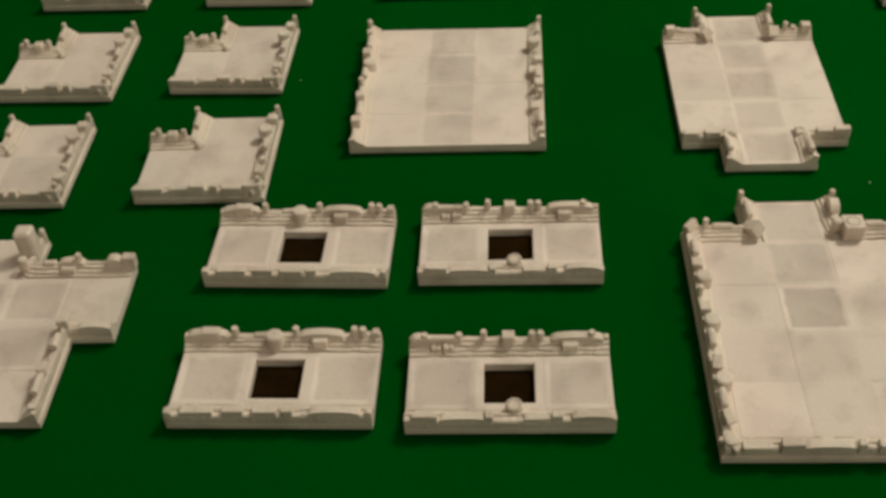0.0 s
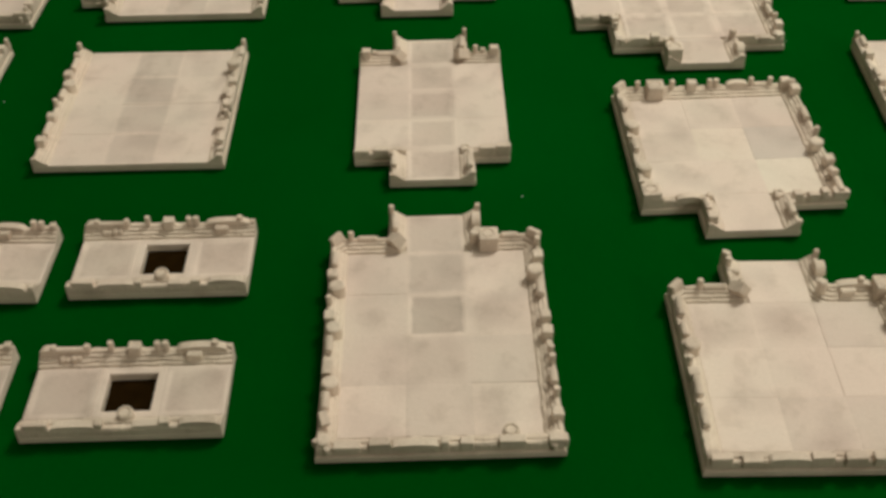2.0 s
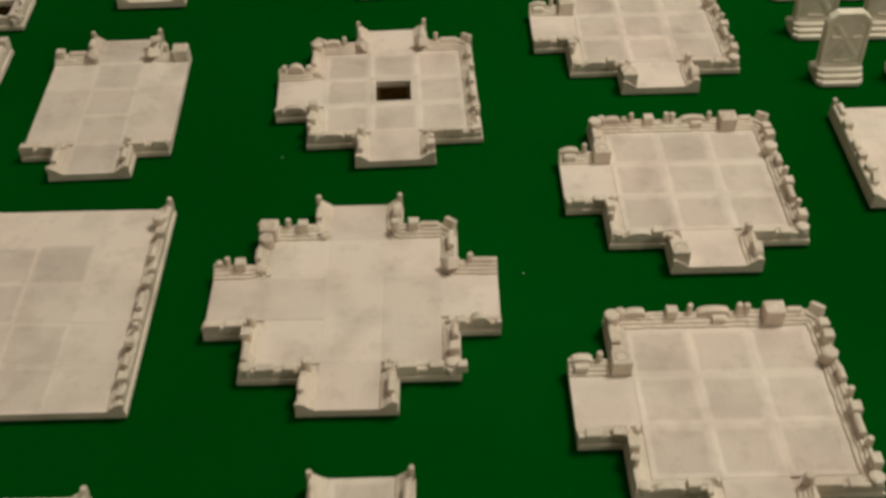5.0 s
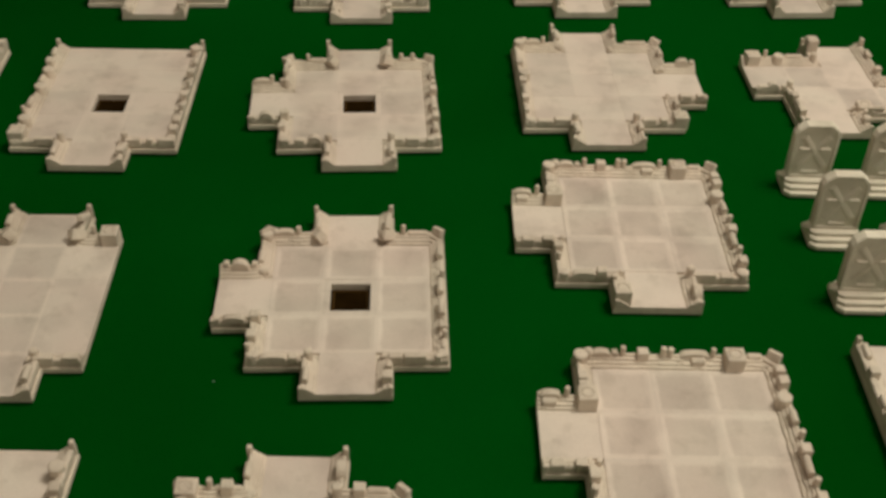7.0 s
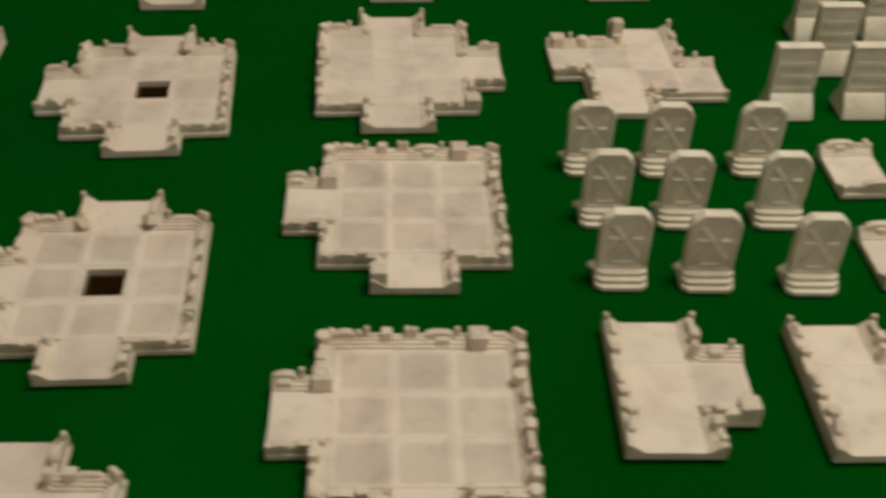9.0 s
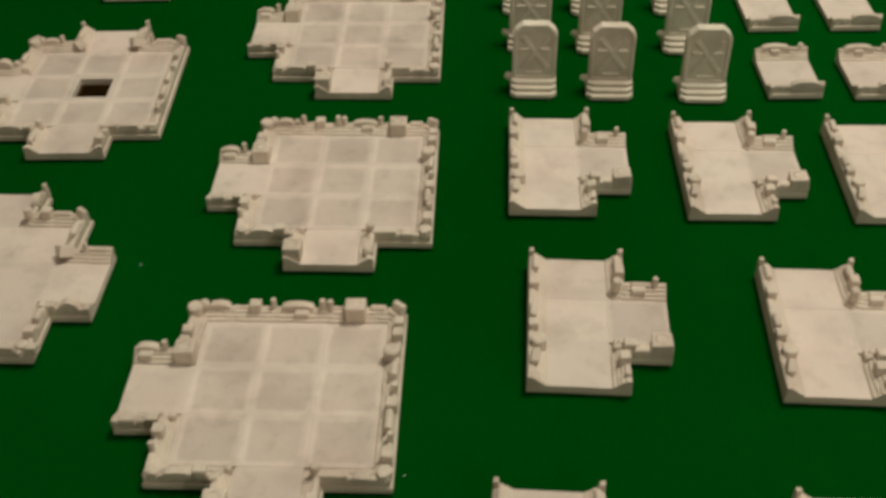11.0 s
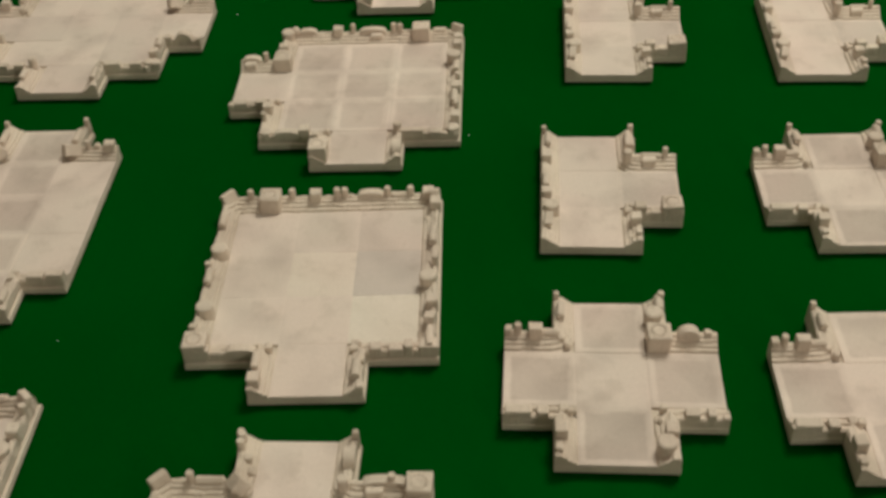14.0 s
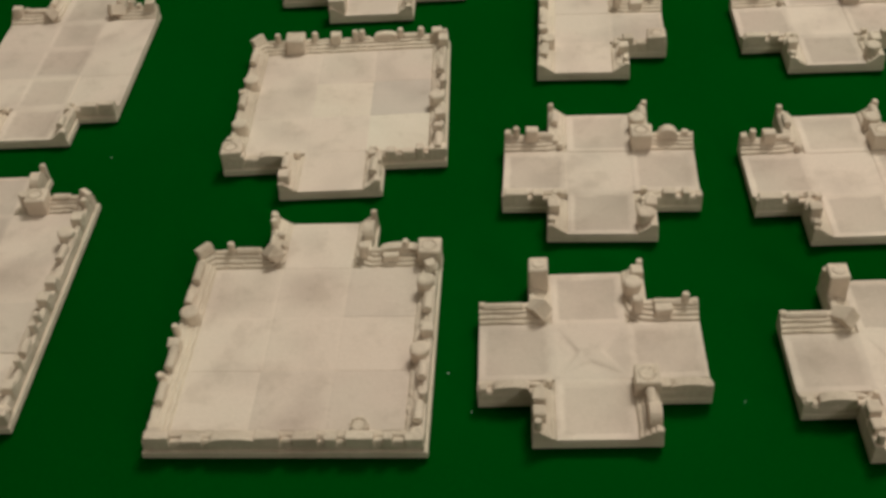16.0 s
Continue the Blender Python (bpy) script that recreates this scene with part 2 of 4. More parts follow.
def runs_of(cells, opens):
    """The outline of the squares, counter-clockwise, as straight runs: start, end, side, walled."""
    edges = {}
    for i, j in cells:
        for s, (dx, dy) in SIDES.items():
            if (i + dx, j + dy) not in cells:
                (ax, ay), (bx, by) = CORNERS[s]
                edges[(i + ax, j + ay)] = ((i + bx, j + by), s, (i, j, s) not in opens)
    start = min(edges)
    loop, at = [], start
    while True:
        b, s, walled = edges[at]
        loop.append([at, b, s, walled])
        at = b
        if at == start:
            break
    out = []
    for run in loop:
        if out and out[-1][2:] == run[2:]:
            out[-1][1] = run[1]
        else:
            out.append(run)
    if out[0][2:] == out[-1][2:]:
        out[0][0] = out.pop()[0]
    return out


def offset_loop(runs, grow_wall, grow_open=0.0):
    """The runs' corners, pushed outwards."""
    points = []
    for k, run in enumerate(runs):
        before = runs[k - 1]
        off = Vector((run[0][0] * U, run[0][1] * U))
        gb, gr = (grow_wall if q[3] else grow_open for q in (before, run))
        if before[2] == run[2]:
            n = Vector(SIDES[run[2]])
            points += [off + n * gb, off + n * gr]
        else:
            points.append(off + Vector(SIDES[before[2]]) * gb + Vector(SIDES[run[2]]) * gr)
    return points


def pit_loop(cell, half):
    cx, cy = (cell[0] + 0.5) * U, (cell[1] + 0.5) * U
    return [Vector((cx + a * half, cy + b * half)) for a, b in ((-1, -1), (1, -1), (1, 1), (-1, 1))]


def base_mesh(runs, pit, rng):
    bm = bmesh.new()
    loops = []
    for z, g in ((0.0, -0.35), (0.5, 0.0), (Z_BASE - 0.45, 0.0), (Z_BASE, -0.35)):
        loops.append([bm.verts.new((p.x, p.y, z)) for p in offset_loop(runs, W + g, g)])
    for a, b in zip(loops, loops[1:]):
        for k in range(len(a)):
            bm.faces.new((a[k], a[(k + 1) % len(a)], b[(k + 1) % len(a)], b[k]))
    holes = []
    if pit:
        holes = [[bm.verts.new((p.x, p.y, z)) for p in pit_loop(pit, 9.55)] for z in (0.0, Z_BASE)]
        for k in range(4):
            bm.faces.new((holes[0][k], holes[0][k - 1], holes[1][k - 1], holes[1][k]))
    for n, loop in ((0, loops[0]), (1, loops[-1])):
        edges = []
        for ring in (loop, holes[n] if holes else []):
            for k in range(len(ring)):
                edges.append(bm.edges.get((ring[k], ring[k - 1])))
        bmesh.ops.triangle_fill(bm, use_beauty=True, use_dissolve=False, edges=edges)
    return bm


def wall_mesh(oa, ob, ia, ib, side, rng, ledge, set_out, rounded):
    """One straight run of wall between its outer and inner line: a plain back, a crest, and three pipes down to the floor."""
    length = (ob - oa).length
    count = max(4, int(length / 0.95))
    bm = bmesh.new()
    low = side == "f"
    crest, left = [], 0
    for k in range(count + 1):
        if left <= 0:
            if set_out:
                level = (7.3 if low else 8.3) + rng.choice((-0.5, -0.2, 0.0, 0.2))
                thick = rng.uniform(2.4, 3.0)
                left = rng.randint(5, 14)
            else:
                level = CREST + rng.choice((-2.3, -1.6, -0.9, -0.3, 0.2, 0.7, 0.9) if low else (-1.5, -0.8, -0.3, 0.0, 0.2, 0.6, 0.9))
                thick = rng.uniform(2.0, 3.4)
                left = rng.randint(3, 9)
        left -= 1
        crest.append((level, thick))
    seed = rng.uniform(0, 900)
    set_in = ledge * rng.uniform(0.8, 1.2)
    rows = []
    for k in range(count + 1):
        s = k / count
        h, t = crest[k]
        h += 0.22 * noise.noise(Vector((seed, k * 0.55, 0)))
        e1, e2, e3 = (a * noise.noise(Vector((seed + b, k * c, 0))) for a, b, c in ((0.55, 20, 0.26), (0.5, 40, 0.23), (0.5, 60, 0.21)))
        wear = max(0.0, 0.6 * noise.noise(Vector((seed + 99, k * 0.28, 0))))
        side_wave = (0.10 + 0.3 * min(ledge, 1.0)) * noise.noise(Vector((seed + 80, k * 0.42, 0)))
        prof = [
            (set_in, Z_BASE - 0.1), (set_in - 0.1 + side_wave, Z_BASE + 1.4), (set_in + side_wave, h - 0.6 - wear), (set_in + side_wave + 0.4 + wear, h), (max(t, set_in + side_wave + 1.2 + wear), h), (t + 0.35, h - 0.5),
            (t + 0.4, 7.0 if low else 7.5),
        ]
        for d, z, e in ((3.75, 6.95, e1), (5.3, 5.75, e2), (6.85, 4.75, e3)):
            d += e
            fat = 1.0 + 0.5 * noise.noise(Vector((seed + 7 * d, k * 0.24, 3.0)))
            prof += [(d - 0.1, z + 0.5 * fat), (d + 0.4 * fat, z + 0.36 * fat), (d + 0.62 * fat, z), (d + 0.62, z - 0.35), (d + 0.6, z - 0.5)]
        prof += [(8.5, Z_FLOOR - 0.35), (8.5, Z_BASE - 0.1)]
        # the pipes bend round the corner of a rock
        bend = 0.0
        for end, dist in ((0, s * length), (1, (1 - s) * length)):
            if rounded[end]:
                bend = max(bend, 1.0 - dist / 7.0)
        row = []
        for d, z in prof:
            d -= 2.9 * bend * bend * max(0.0, min(1.0, (d - 2.0) / 6.0))
            p = (oa.lerp(ob, s)).lerp(ia.lerp(ib, s), d / W)
            row.append(bm.verts.new((p.x, p.y, z)))
        rows.append(row)
    for a, b in zip(rows, rows[1:]):
        for k in range(len(a)):
            n = (k + 1) % len(a)
            bm.faces.new((a[k], a[n], b[n], b[k]))
    bm.faces.new(rows[0])
    bm.faces.new(rows[-1][::-1])
    return bm


def tile_meshes(kind, count, rng):
    """Square floor stones with soft edges: flat, dished, or with a sunk panel."""
    out = []
    for _ in range(count):
        bm = bmesh.new()
        cuts = (0.0, 0.012, 0.05, 0.085, 0.13, 0.5, 0.87, 0.915, 0.95, 0.988, 1.0)
        n = len(cuts)
        tilt = (rng.uniform(-0.12, 0.12), rng.uniform(-0.12, 0.12))
        lift = rng.uniform(-0.11, 0.08) if kind in ("flat", "faint", "bright", "cool", "grey") else rng.uniform(-0.03, 0.03)
        seed = rng.uniform(0, 99)
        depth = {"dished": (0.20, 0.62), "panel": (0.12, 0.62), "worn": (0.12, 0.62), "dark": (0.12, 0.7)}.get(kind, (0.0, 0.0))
        steps = (0.0, 0.0, 0.06, 0.55, 1.0, 1.06)
        grid = []
        if kind == "vault":
            cuts = tuple(k / 48 for k in range(49))
            n = len(cuts)
        for b in range(n):
            row = []
            for a in range(n):
                u, v = cuts[a], cuts[b]
                z = Z_FLOOR + lift + tilt[0] * (u - 0.5) + tilt[1] * (v - 0.5)
                if kind == "vault":
                    # three scooped hollows between the broad ribs of a diagonal cross, the fourth side left flush
                    p, q = abs(2 * u - 1), abs(2 * v - 1)
                    across, along = min(p, q), max(p, q)
                    inside = max(0.0, min(1.0, (along - 0.62 * across - 0.27) / 0.13)) if not (v > 0.5 and q > p) else 0.0
                    inside *= max(0.0, min(1.0, (0.86 - across) / 0.1))
                    z += 0.1 - 0.95 * inside * max(0.0, min(1.0, (0.92 - along) / 0.5))
                else:
                    z += depth[0] - depth[1] * steps[min(a, b, n - 1 - a, n - 1 - b)]
                z += 0.12 * noise.noise(Vector((u * 2.2, v * 2.2, seed)))
                if a in (0, n - 1) or b in (0, n - 1):
                    z -= 0.03
                row.append(bm.verts.new((u * U, v * U, z)))
            grid.append(row)
        for p, q in zip(grid, grid[1:]):
            for k in range(n - 1):
                bm.faces.new((p[k], p[k + 1], q[k + 1], q[k])).smooth = True
        ring = grid[0] + [r[-1] for r in grid[1:]] + grid[-1][-2::-1] + [r[0] for r in grid[-2:0:-1]]
        top = [bm.verts.new(v.co) for v in ring]
        low = [bm.verts.new((v.co.x, v.co.y, Z_BASE - 0.05)) for v in ring]
        for k in range(len(ring)):
            bm.faces.new((top[k - 1], top[k], low[k], low[k - 1]))
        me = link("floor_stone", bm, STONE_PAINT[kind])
        data = me.data
        bpy.data.objects.remove(me)
        out.append(data)
    return out


def pit_frame_mesh():
    bm = bmesh.new()
    rings = []
    for half, z in ((U / 2 - 0.03, Z_BASE), (U / 2 - 0.03, Z_FLOOR - 0.1), (U / 2 - 0.35, Z_FLOOR), (10.0, Z_FLOOR + 0.05), (9.5, Z_FLOOR - 0.2), (9.45, Z_BASE)):
        rings.append([bm.verts.new((U / 2 + a * half, U / 2 + b * half, z)) for a, b in ((-1, -1), (1, -1), (1, 1), (-1, 1))])
    for a, b in zip(rings, rings[1:]):
        for k in range(4):
            bm.faces.new((a[k], a[(k + 1) % 4], b[(k + 1) % 4], b[k]))
    ob = link("pit_frame", bm, PLASTER_TILE)
    data = ob.data
    bpy.data.objects.remove(ob)
    return data


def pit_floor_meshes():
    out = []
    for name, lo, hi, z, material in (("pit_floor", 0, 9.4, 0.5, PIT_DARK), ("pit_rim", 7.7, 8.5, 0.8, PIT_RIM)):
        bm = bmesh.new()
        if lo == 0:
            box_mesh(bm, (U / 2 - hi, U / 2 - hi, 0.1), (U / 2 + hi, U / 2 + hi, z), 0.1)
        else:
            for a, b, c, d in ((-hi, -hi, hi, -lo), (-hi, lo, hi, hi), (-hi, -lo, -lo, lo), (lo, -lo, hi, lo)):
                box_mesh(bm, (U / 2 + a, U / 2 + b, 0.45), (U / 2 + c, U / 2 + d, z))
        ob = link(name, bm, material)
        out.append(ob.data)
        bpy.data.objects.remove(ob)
    return out


def ornament_meshes():
    """The stones, pegs and arches set on the walls; x runs along the wall, y inwards from its outer face."""
    rng = random.Random(7)
    out = {}

    def keep(kind, bm):
        """Each loose piece of the ornament becomes a stone of its own."""
        pieces, seen = [], set()
        for first in bm.verts:
            if first in seen:
                continue
            group, queue = [], [first]
            seen.add(first)
            while queue:
                v = queue.pop()
                group.append(v)
                for e in v.link_edges:
                    w = e.other_vert(v)
                    if w not in seen:
                        seen.add(w)
                        queue.append(w)
            one, copy = bmesh.new(), {}
            for v in group:
                copy[v] = one.verts.new(v.co)
            for f in dict.fromkeys(f for v in group for f in v.link_faces):
                one.faces.new([copy[v] for v in f.verts])
            ob = link("wall_" + kind, one, PLASTER_WALL)
            pieces.append(ob.data)
            bpy.data.objects.remove(ob)
        bm.free()
        out.setdefault(kind, []).append(pieces)

    def drum(bm, r, h, m, sides=12, top=0.85):
        z, rr = (0, h - 0.5, h), (r, r, r * top)
        rings = []
        for zz, q in zip(z, rr):
            rings.append([bm.verts.new(m @ Vector((q * math.cos(2 * math.pi * k / sides), q * math.sin(2 * math.pi * k / sides), zz))) for k in range(sides)])
        for a, b in zip(rings, rings[1:]):
            for k in range(sides):
                bm.faces.new((a[k], a[(k + 1) % sides], b[(k + 1) % sides], b[k]))
        bm.faces.new(rings[0][::-1])
        bm.faces.new(rings[-1])

    for v in range(4):
        g = lambda a, b: rng.uniform(a, b)  # noqa: E731
        bm = bmesh.new()
        box_mesh(bm, (-g(2.1, 2.8), 0.4, 6.0), (g(2.1, 2.8), g(4.0, 5.2), g(11.0, 12.3)), 0.35, 0.22, rng)
        keep("cube", bm)
        bm = bmesh.new()
        top = g(11.8, 12.8)
        box_mesh(bm, (-4.2, 0.25, Z_BASE), (4.2, g(7.8, 8.8), top), 0.45, 0.3, rng)
        for k in range(12):
            a = 2 * math.pi * k / 12
            box_mesh(bm, (2.6 * math.cos(a) - 0.5, 4.3 + 2.6 * math.sin(a) - 0.5, top - 1.0), (2.6 * math.cos(a) + 0.5, 4.3 + 2.6 * math.sin(a) + 0.5, top + 0.35), 0.15)
        keep("bigcube", bm)
        bm = bmesh.new()
        drum(bm, g(1.2, 1.6), g(5.4, 6.6), Matrix.Translation((0, 2.0, 6.5)), 10)
        keep("peg", bm)
        bm = bmesh.new()
        drum(bm, 1.45, g(5.2, 6.0), Matrix.Translation((-1.6, 2.2, 6.5)), 8)
        drum(bm, 1.45, g(5.2, 6.0), Matrix.Translation((1.6, 2.2, 6.5)), 8)
        keep("pegs", bm)
        bm = bmesh.new()
        drum(bm, g(2.9, 3.4), g(6.6, 7.4), Matrix.Translation((0, 4.6, Z_FLOOR)), 14, 0.8)
        keep("disc", bm)
        # a low round stone reaching over the floor
        bm = bmesh.new()
        top = g(5.6, 6.2)
        drum(bm, 3.2, top, Matrix.Translation((0, 6.6, Z_FLOOR - 0.2)), 14, 0.95)
        for k in range(10):
            a = 2 * math.pi * k / 10
            box_mesh(bm, (2.3 * math.cos(a) - 0.4, 6.6 + 2.3 * math.sin(a) - 0.4, top), (2.3 * math.cos(a) + 0.4, 6.6 + 2.3 * math.sin(a) + 0.4, Z_FLOOR + top + 0.5))
        keep("roundel", bm)
        # a tall square pillar stump with a ring on top
        bm = bmesh.new()
        box_mesh(bm, (-3.6, 0.3, Z_BASE), (3.6, 7.4, 16.4), 0.5, 0.25, rng)
        drum(bm, 2.6, 0.9, Matrix.Translation((0, 3.9, 16.0)), 14, 0.8)
        keep("tower", bm)
        # a higher one, rounded at the top
        bm = bmesh.new()
        box_mesh(bm, (-3.8, 0.3, Z_BASE), (3.8, 7.9, 20.0), 1.1, 0.3, rng)
        keep("pillar", bm)
        # a long low arch stone with a small block under it
        bm = bmesh.new()
        half, rise, deep = g(6.5, 8.5), g(2.6, 3.4), g(3.4, 4.2)
        lines = []
        for y in (0.3, deep):
            line = [bm.verts.new((-half, y, 6.0))]
            line += [bm.verts.new((-half * math.cos(math.pi * k / 12), y, 8.0 + rise * math.sin(math.pi * k / 12) ** 0.6)) for k in range(13)]
            line += [bm.verts.new((half, y, 6.0))]
            lines.append(line)
        for k in range(15):
            n = (k + 1) % 15
            bm.faces.new((lines[0][k], lines[0][n], lines[1][n], lines[1][k]))
        bm.faces.new(lines[0])
        bm.faces.new(lines[1][::-1])
        box_mesh(bm, (-2.6 + v, deep - 1, 6.2), (1.6 + v, deep + 1.6, 9.4), 0.4, 0.2, rng)
        keep("arch", bm)
        # an upright half-round stone
        bm = bmesh.new()
        half, rise = g(3.8, 4.6), g(4.0, 4.8)
        lines = [[bm.verts.new((-half * math.cos(math.pi * k / 12), y, 7.6 + rise * math.sin(math.pi * k / 12))) for k in range(13)] for y in (0.4, g(4.2, 5.0))]
        for k in range(13):
            n = (k + 1) % 13
            bm.faces.new((lines[0][k], lines[0][n], lines[1][n], lines[1][k]))
        bm.faces.new(lines[0])
        bm.faces.new(lines[1][::-1])
        keep("dome", bm)
        # a tipped slab
        bm = bmesh.new()
        box_mesh(bm, (-2.9, -1.8, -1.4), (2.9, 1.8, 1.4), 0.3, 0.25, rng)
        bmesh.ops.transform(bm, matrix=Matrix.Translation((0, 3.3, 10.2)) @ Euler((radians(g(-12, 12)), radians(g(16, 30)), radians(g(-35, 35)))).to_matrix().to_4x4(), verts=bm.verts)
        keep("wedge", bm)
        # a larger cube fallen on its corner
        bm = bmesh.new()
        box_mesh(bm, (-3.9, -2.6, -2.6), (3.9, 2.6, 2.6), 0.25, 0.4, rng)
        bmesh.ops.transform(bm, matrix=Matrix.Translation((0, 4.2, 8.0)) @ Euler((radians(g(24, 34)), radians(g(-34, -22)), radians(g(30, 44)))).to_matrix().to_4x4(), verts=bm.verts)
        keep("tipcube", bm)
        # a lying column drum
        bm = bmesh.new()
        length = g(6.0, 10.0)
        drum(bm, 1.6, length, Matrix.Translation((-length / 2, g(2.2, 3.4), 9.4)) @ Euler((0, radians(90), 0)).to_matrix().to_4x4(), 10, 0.8)
        keep("log", bm)
        # a short square post, a round knob, and a box that leans on the pipes
        bm = bmesh.new()
        box_mesh(bm, (-1.3, 0.4, 6.0), (1.3, g(2.8, 3.4), g(9.9, 10.6)), 0.3, 0.15, rng)
        keep("post", bm)
        bm = bmesh.new()
        bmesh.ops.create_icosphere(bm, subdivisions=2, radius=2.3, matrix=Matrix.Translation((0, 2.7, g(9.4, 10.0))))
        keep("ball", bm)
        bm = bmesh.new()
        box_mesh(bm, (-3.0, 2.6, 4.6), (3.0, g(6.4, 7.2), g(8.4, 9.0)), 0.4, 0.25, rng)
        keep("plate", bm)
        # two pegs that carry a bar, with cloth-like folds under it
        bm = bmesh.new()
        for x in (-6.6, 6.6):
            drum(bm, 1.4, 5.0, Matrix.Translation((x, 2.2, 6.5)), 8)
        box_mesh(bm, (-6.0, 1.2, 7.4), (6.0, 3.6, 10.4), 0.4, 0.2, rng)
        for x in (-3.6, -1.2, 1.4, 3.4):
            box_mesh(bm, (x - 1.1, 3.0, 4.6), (x + 1.1, g(4.8, 6.6), g(6.6, 8.2)), 0.5, 0.4, rng)
        keep("girder", bm)
        # pieces for corners: a drum on a turn, a slab across a room's corner, a worn heap
        bm = bmesh.new()
        drum(bm, 2.0, g(7.2, 8.0), Matrix.Translation((0, 3.6, Z_FLOOR)), 12, 0.75)
        keep("drum", bm)
        bm = bmesh.new()
        box_mesh(bm, (-3.2, -1.5, -2.0), (3.2, 1.5, 2.2), 0.4, 0.2, rng)
        bmesh.ops.transform(bm, matrix=Matrix.Translation((0, 4.6, 9.6)) @ Euler((radians(g(14, 24)), radians(g(-16, 16)), 0)).to_matrix().to_4x4(), verts=bm.verts)
        box_mesh(bm, (-5.6, 6.8, Z_FLOOR - 0.4), (5.6, 9.4, 6.6), 0.5, 0.25, rng)
        box_mesh(bm, (-3.4, 3.4, Z_FLOOR - 0.4), (3.4, 8.0, 7.9), 0.5, 0.25, rng)
        keep("diag", bm)
        bm = bmesh.new()
        drum(bm, g(2.6, 3.2), g(4.2, 5.2), Matrix.Translation((g(-1, 1), 5.2, Z_FLOOR)), 10, 0.6)
        for _ in range(3):
            x, y, q = g(-4.5, 4.5), g(3.4, 9.0), g(0.9, 1.6)
            box_mesh(bm, (x - q, y - q, Z_FLOOR - 0.3), (x + q, y + q, g(6.0, 9.0) - 0.2 * y), 0.35, 0.4, rng)
        keep("lump", bm)
        # the end of a wall: a post whose foot runs down to the floor
        for kind, top in (("end", g(11.2, 12.4)), ("lowend", g(8.2, 8.8))):
            bm = bmesh.new()
            rise = 9.0 if kind == "end" else 7.6
            line = [(0.35, Z_BASE), (0.35, rise), (2.0, rise), (2.9, rise - 1.2), (4.1, 0.5 * rise + 2.0), (5.4, 5.2), (6.6, Z_FLOOR + 0.1), (6.6, Z_BASE)]
            lines = [[bm.verts.new((x, y + g(-0.3, 0.3), z + g(-0.3, 0.3))) for y, z in line] for x in (-0.2, g(0.9, 1.5))]
            for k in range(len(line)):
                n = (k + 1) % len(line)
                bm.faces.new((lines[0][k], lines[0][n], lines[1][n], lines[1][k]))
            bm.faces.new(lines[0])
            bm.faces.new(lines[1][::-1])
            box_mesh(bm, (-0.25, 0.3, 6.0), (2.0, 2.5, top), 0.35, 0.15, rng)
            keep(kind, bm)
        # broken lumps on the inner steps
        bm = bmesh.new()
        for _ in range(3):
            x, y = g(-3, 3), g(3.4, 6.6)
            s = g(0.9, 1.7)
            box_mesh(bm, (x - s, y - s, Z_FLOOR), (x + s, y + s, g(6.4, 9.0) - 0.35 * (y - 3)), 0.35, 0.35, rng)
        keep("rubble", bm)
    return out


RNG = random.Random(21)
TILES = {k: tile_meshes(k, 7, RNG) for k in STONE_PAINT}
PIT_FRAME = pit_frame_mesh()
PIT_FLOOR, PIT_LINE = pit_floor_meshes()
ORNAMENTS = ornament_meshes()
FRONT_KINDS = ("cube", "log", "gap", "gap", "wedge", "arch", "gap", "pegs")
SIDE_KINDS = ("rubble", "peg", "cube", "log", "pegs", "cube", "gap", "rubble", "log", "gap")
KINDS = ("cube", "cube", "peg", "peg", "pegs", "arch", "wedge", "log", "disc", "bigcube", "rubble", "rubble")
LENGTHS = {"cube": 5.8, "bigcube": 9.6, "peg": 4.6, "pegs": 7.0, "disc": 8.4, "arch": 17.5, "wedge": 6.6, "log": 9.5, "rubble": 7.5, "gap": 4.0, "dome": 9.0, "tower": 8.2, "roundel": 7.5, "tipcube": 8.0}


def stones(pieces, m, wall):
    """The pieces of one ornament, each a stone of the wall."""
    for me in pieces:
        place("wall_stone", me, m, wall)


CUT_STONES = {}


def cut_stone(kind, width, top):
    """A wall stone of given width: a block, a low arch, or a lying bar."""
    key = (kind, round(width), top)
    if key not in CUT_STONES:
        rng = random.Random(len(CUT_STONES))
        half = round(width) / 2
        bm = bmesh.new()
        if kind == "block":
            box_mesh(bm, (-half, 0.3, 5.0), (half, rng.uniform(3.2, 4.4), top), 0.3, 0.15, rng)
        elif kind == "beam":
            box_mesh(bm, (-half, 0.6, 6.0), (half, 3.3, top), 0.8, 0.12, rng)
        else:
            lines = []
            for y in (0.3, 3.6):
                line = [bm.verts.new((-half, y, 6.0))]
                line += [bm.verts.new((-half * math.cos(math.pi * k / 12), y, 7.3 + (top - 7.3) * math.sin(math.pi * k / 12) ** 0.6)) for k in range(13)]
                line += [bm.verts.new((half, y, 6.0))]
                lines.append(line)
            for k in range(15):
                n = (k + 1) % 15
                bm.faces.new((lines[0][k], lines[0][n], lines[1][n], lines[1][k]))
            bm.faces.new(lines[0])
            bm.faces.new(lines[1][::-1])
        ob = link("wall_stone", bm, PLASTER_WALL)
        CUT_STONES[key] = ob.data
        bpy.data.objects.remove(ob)
    return CUT_STONES[key]


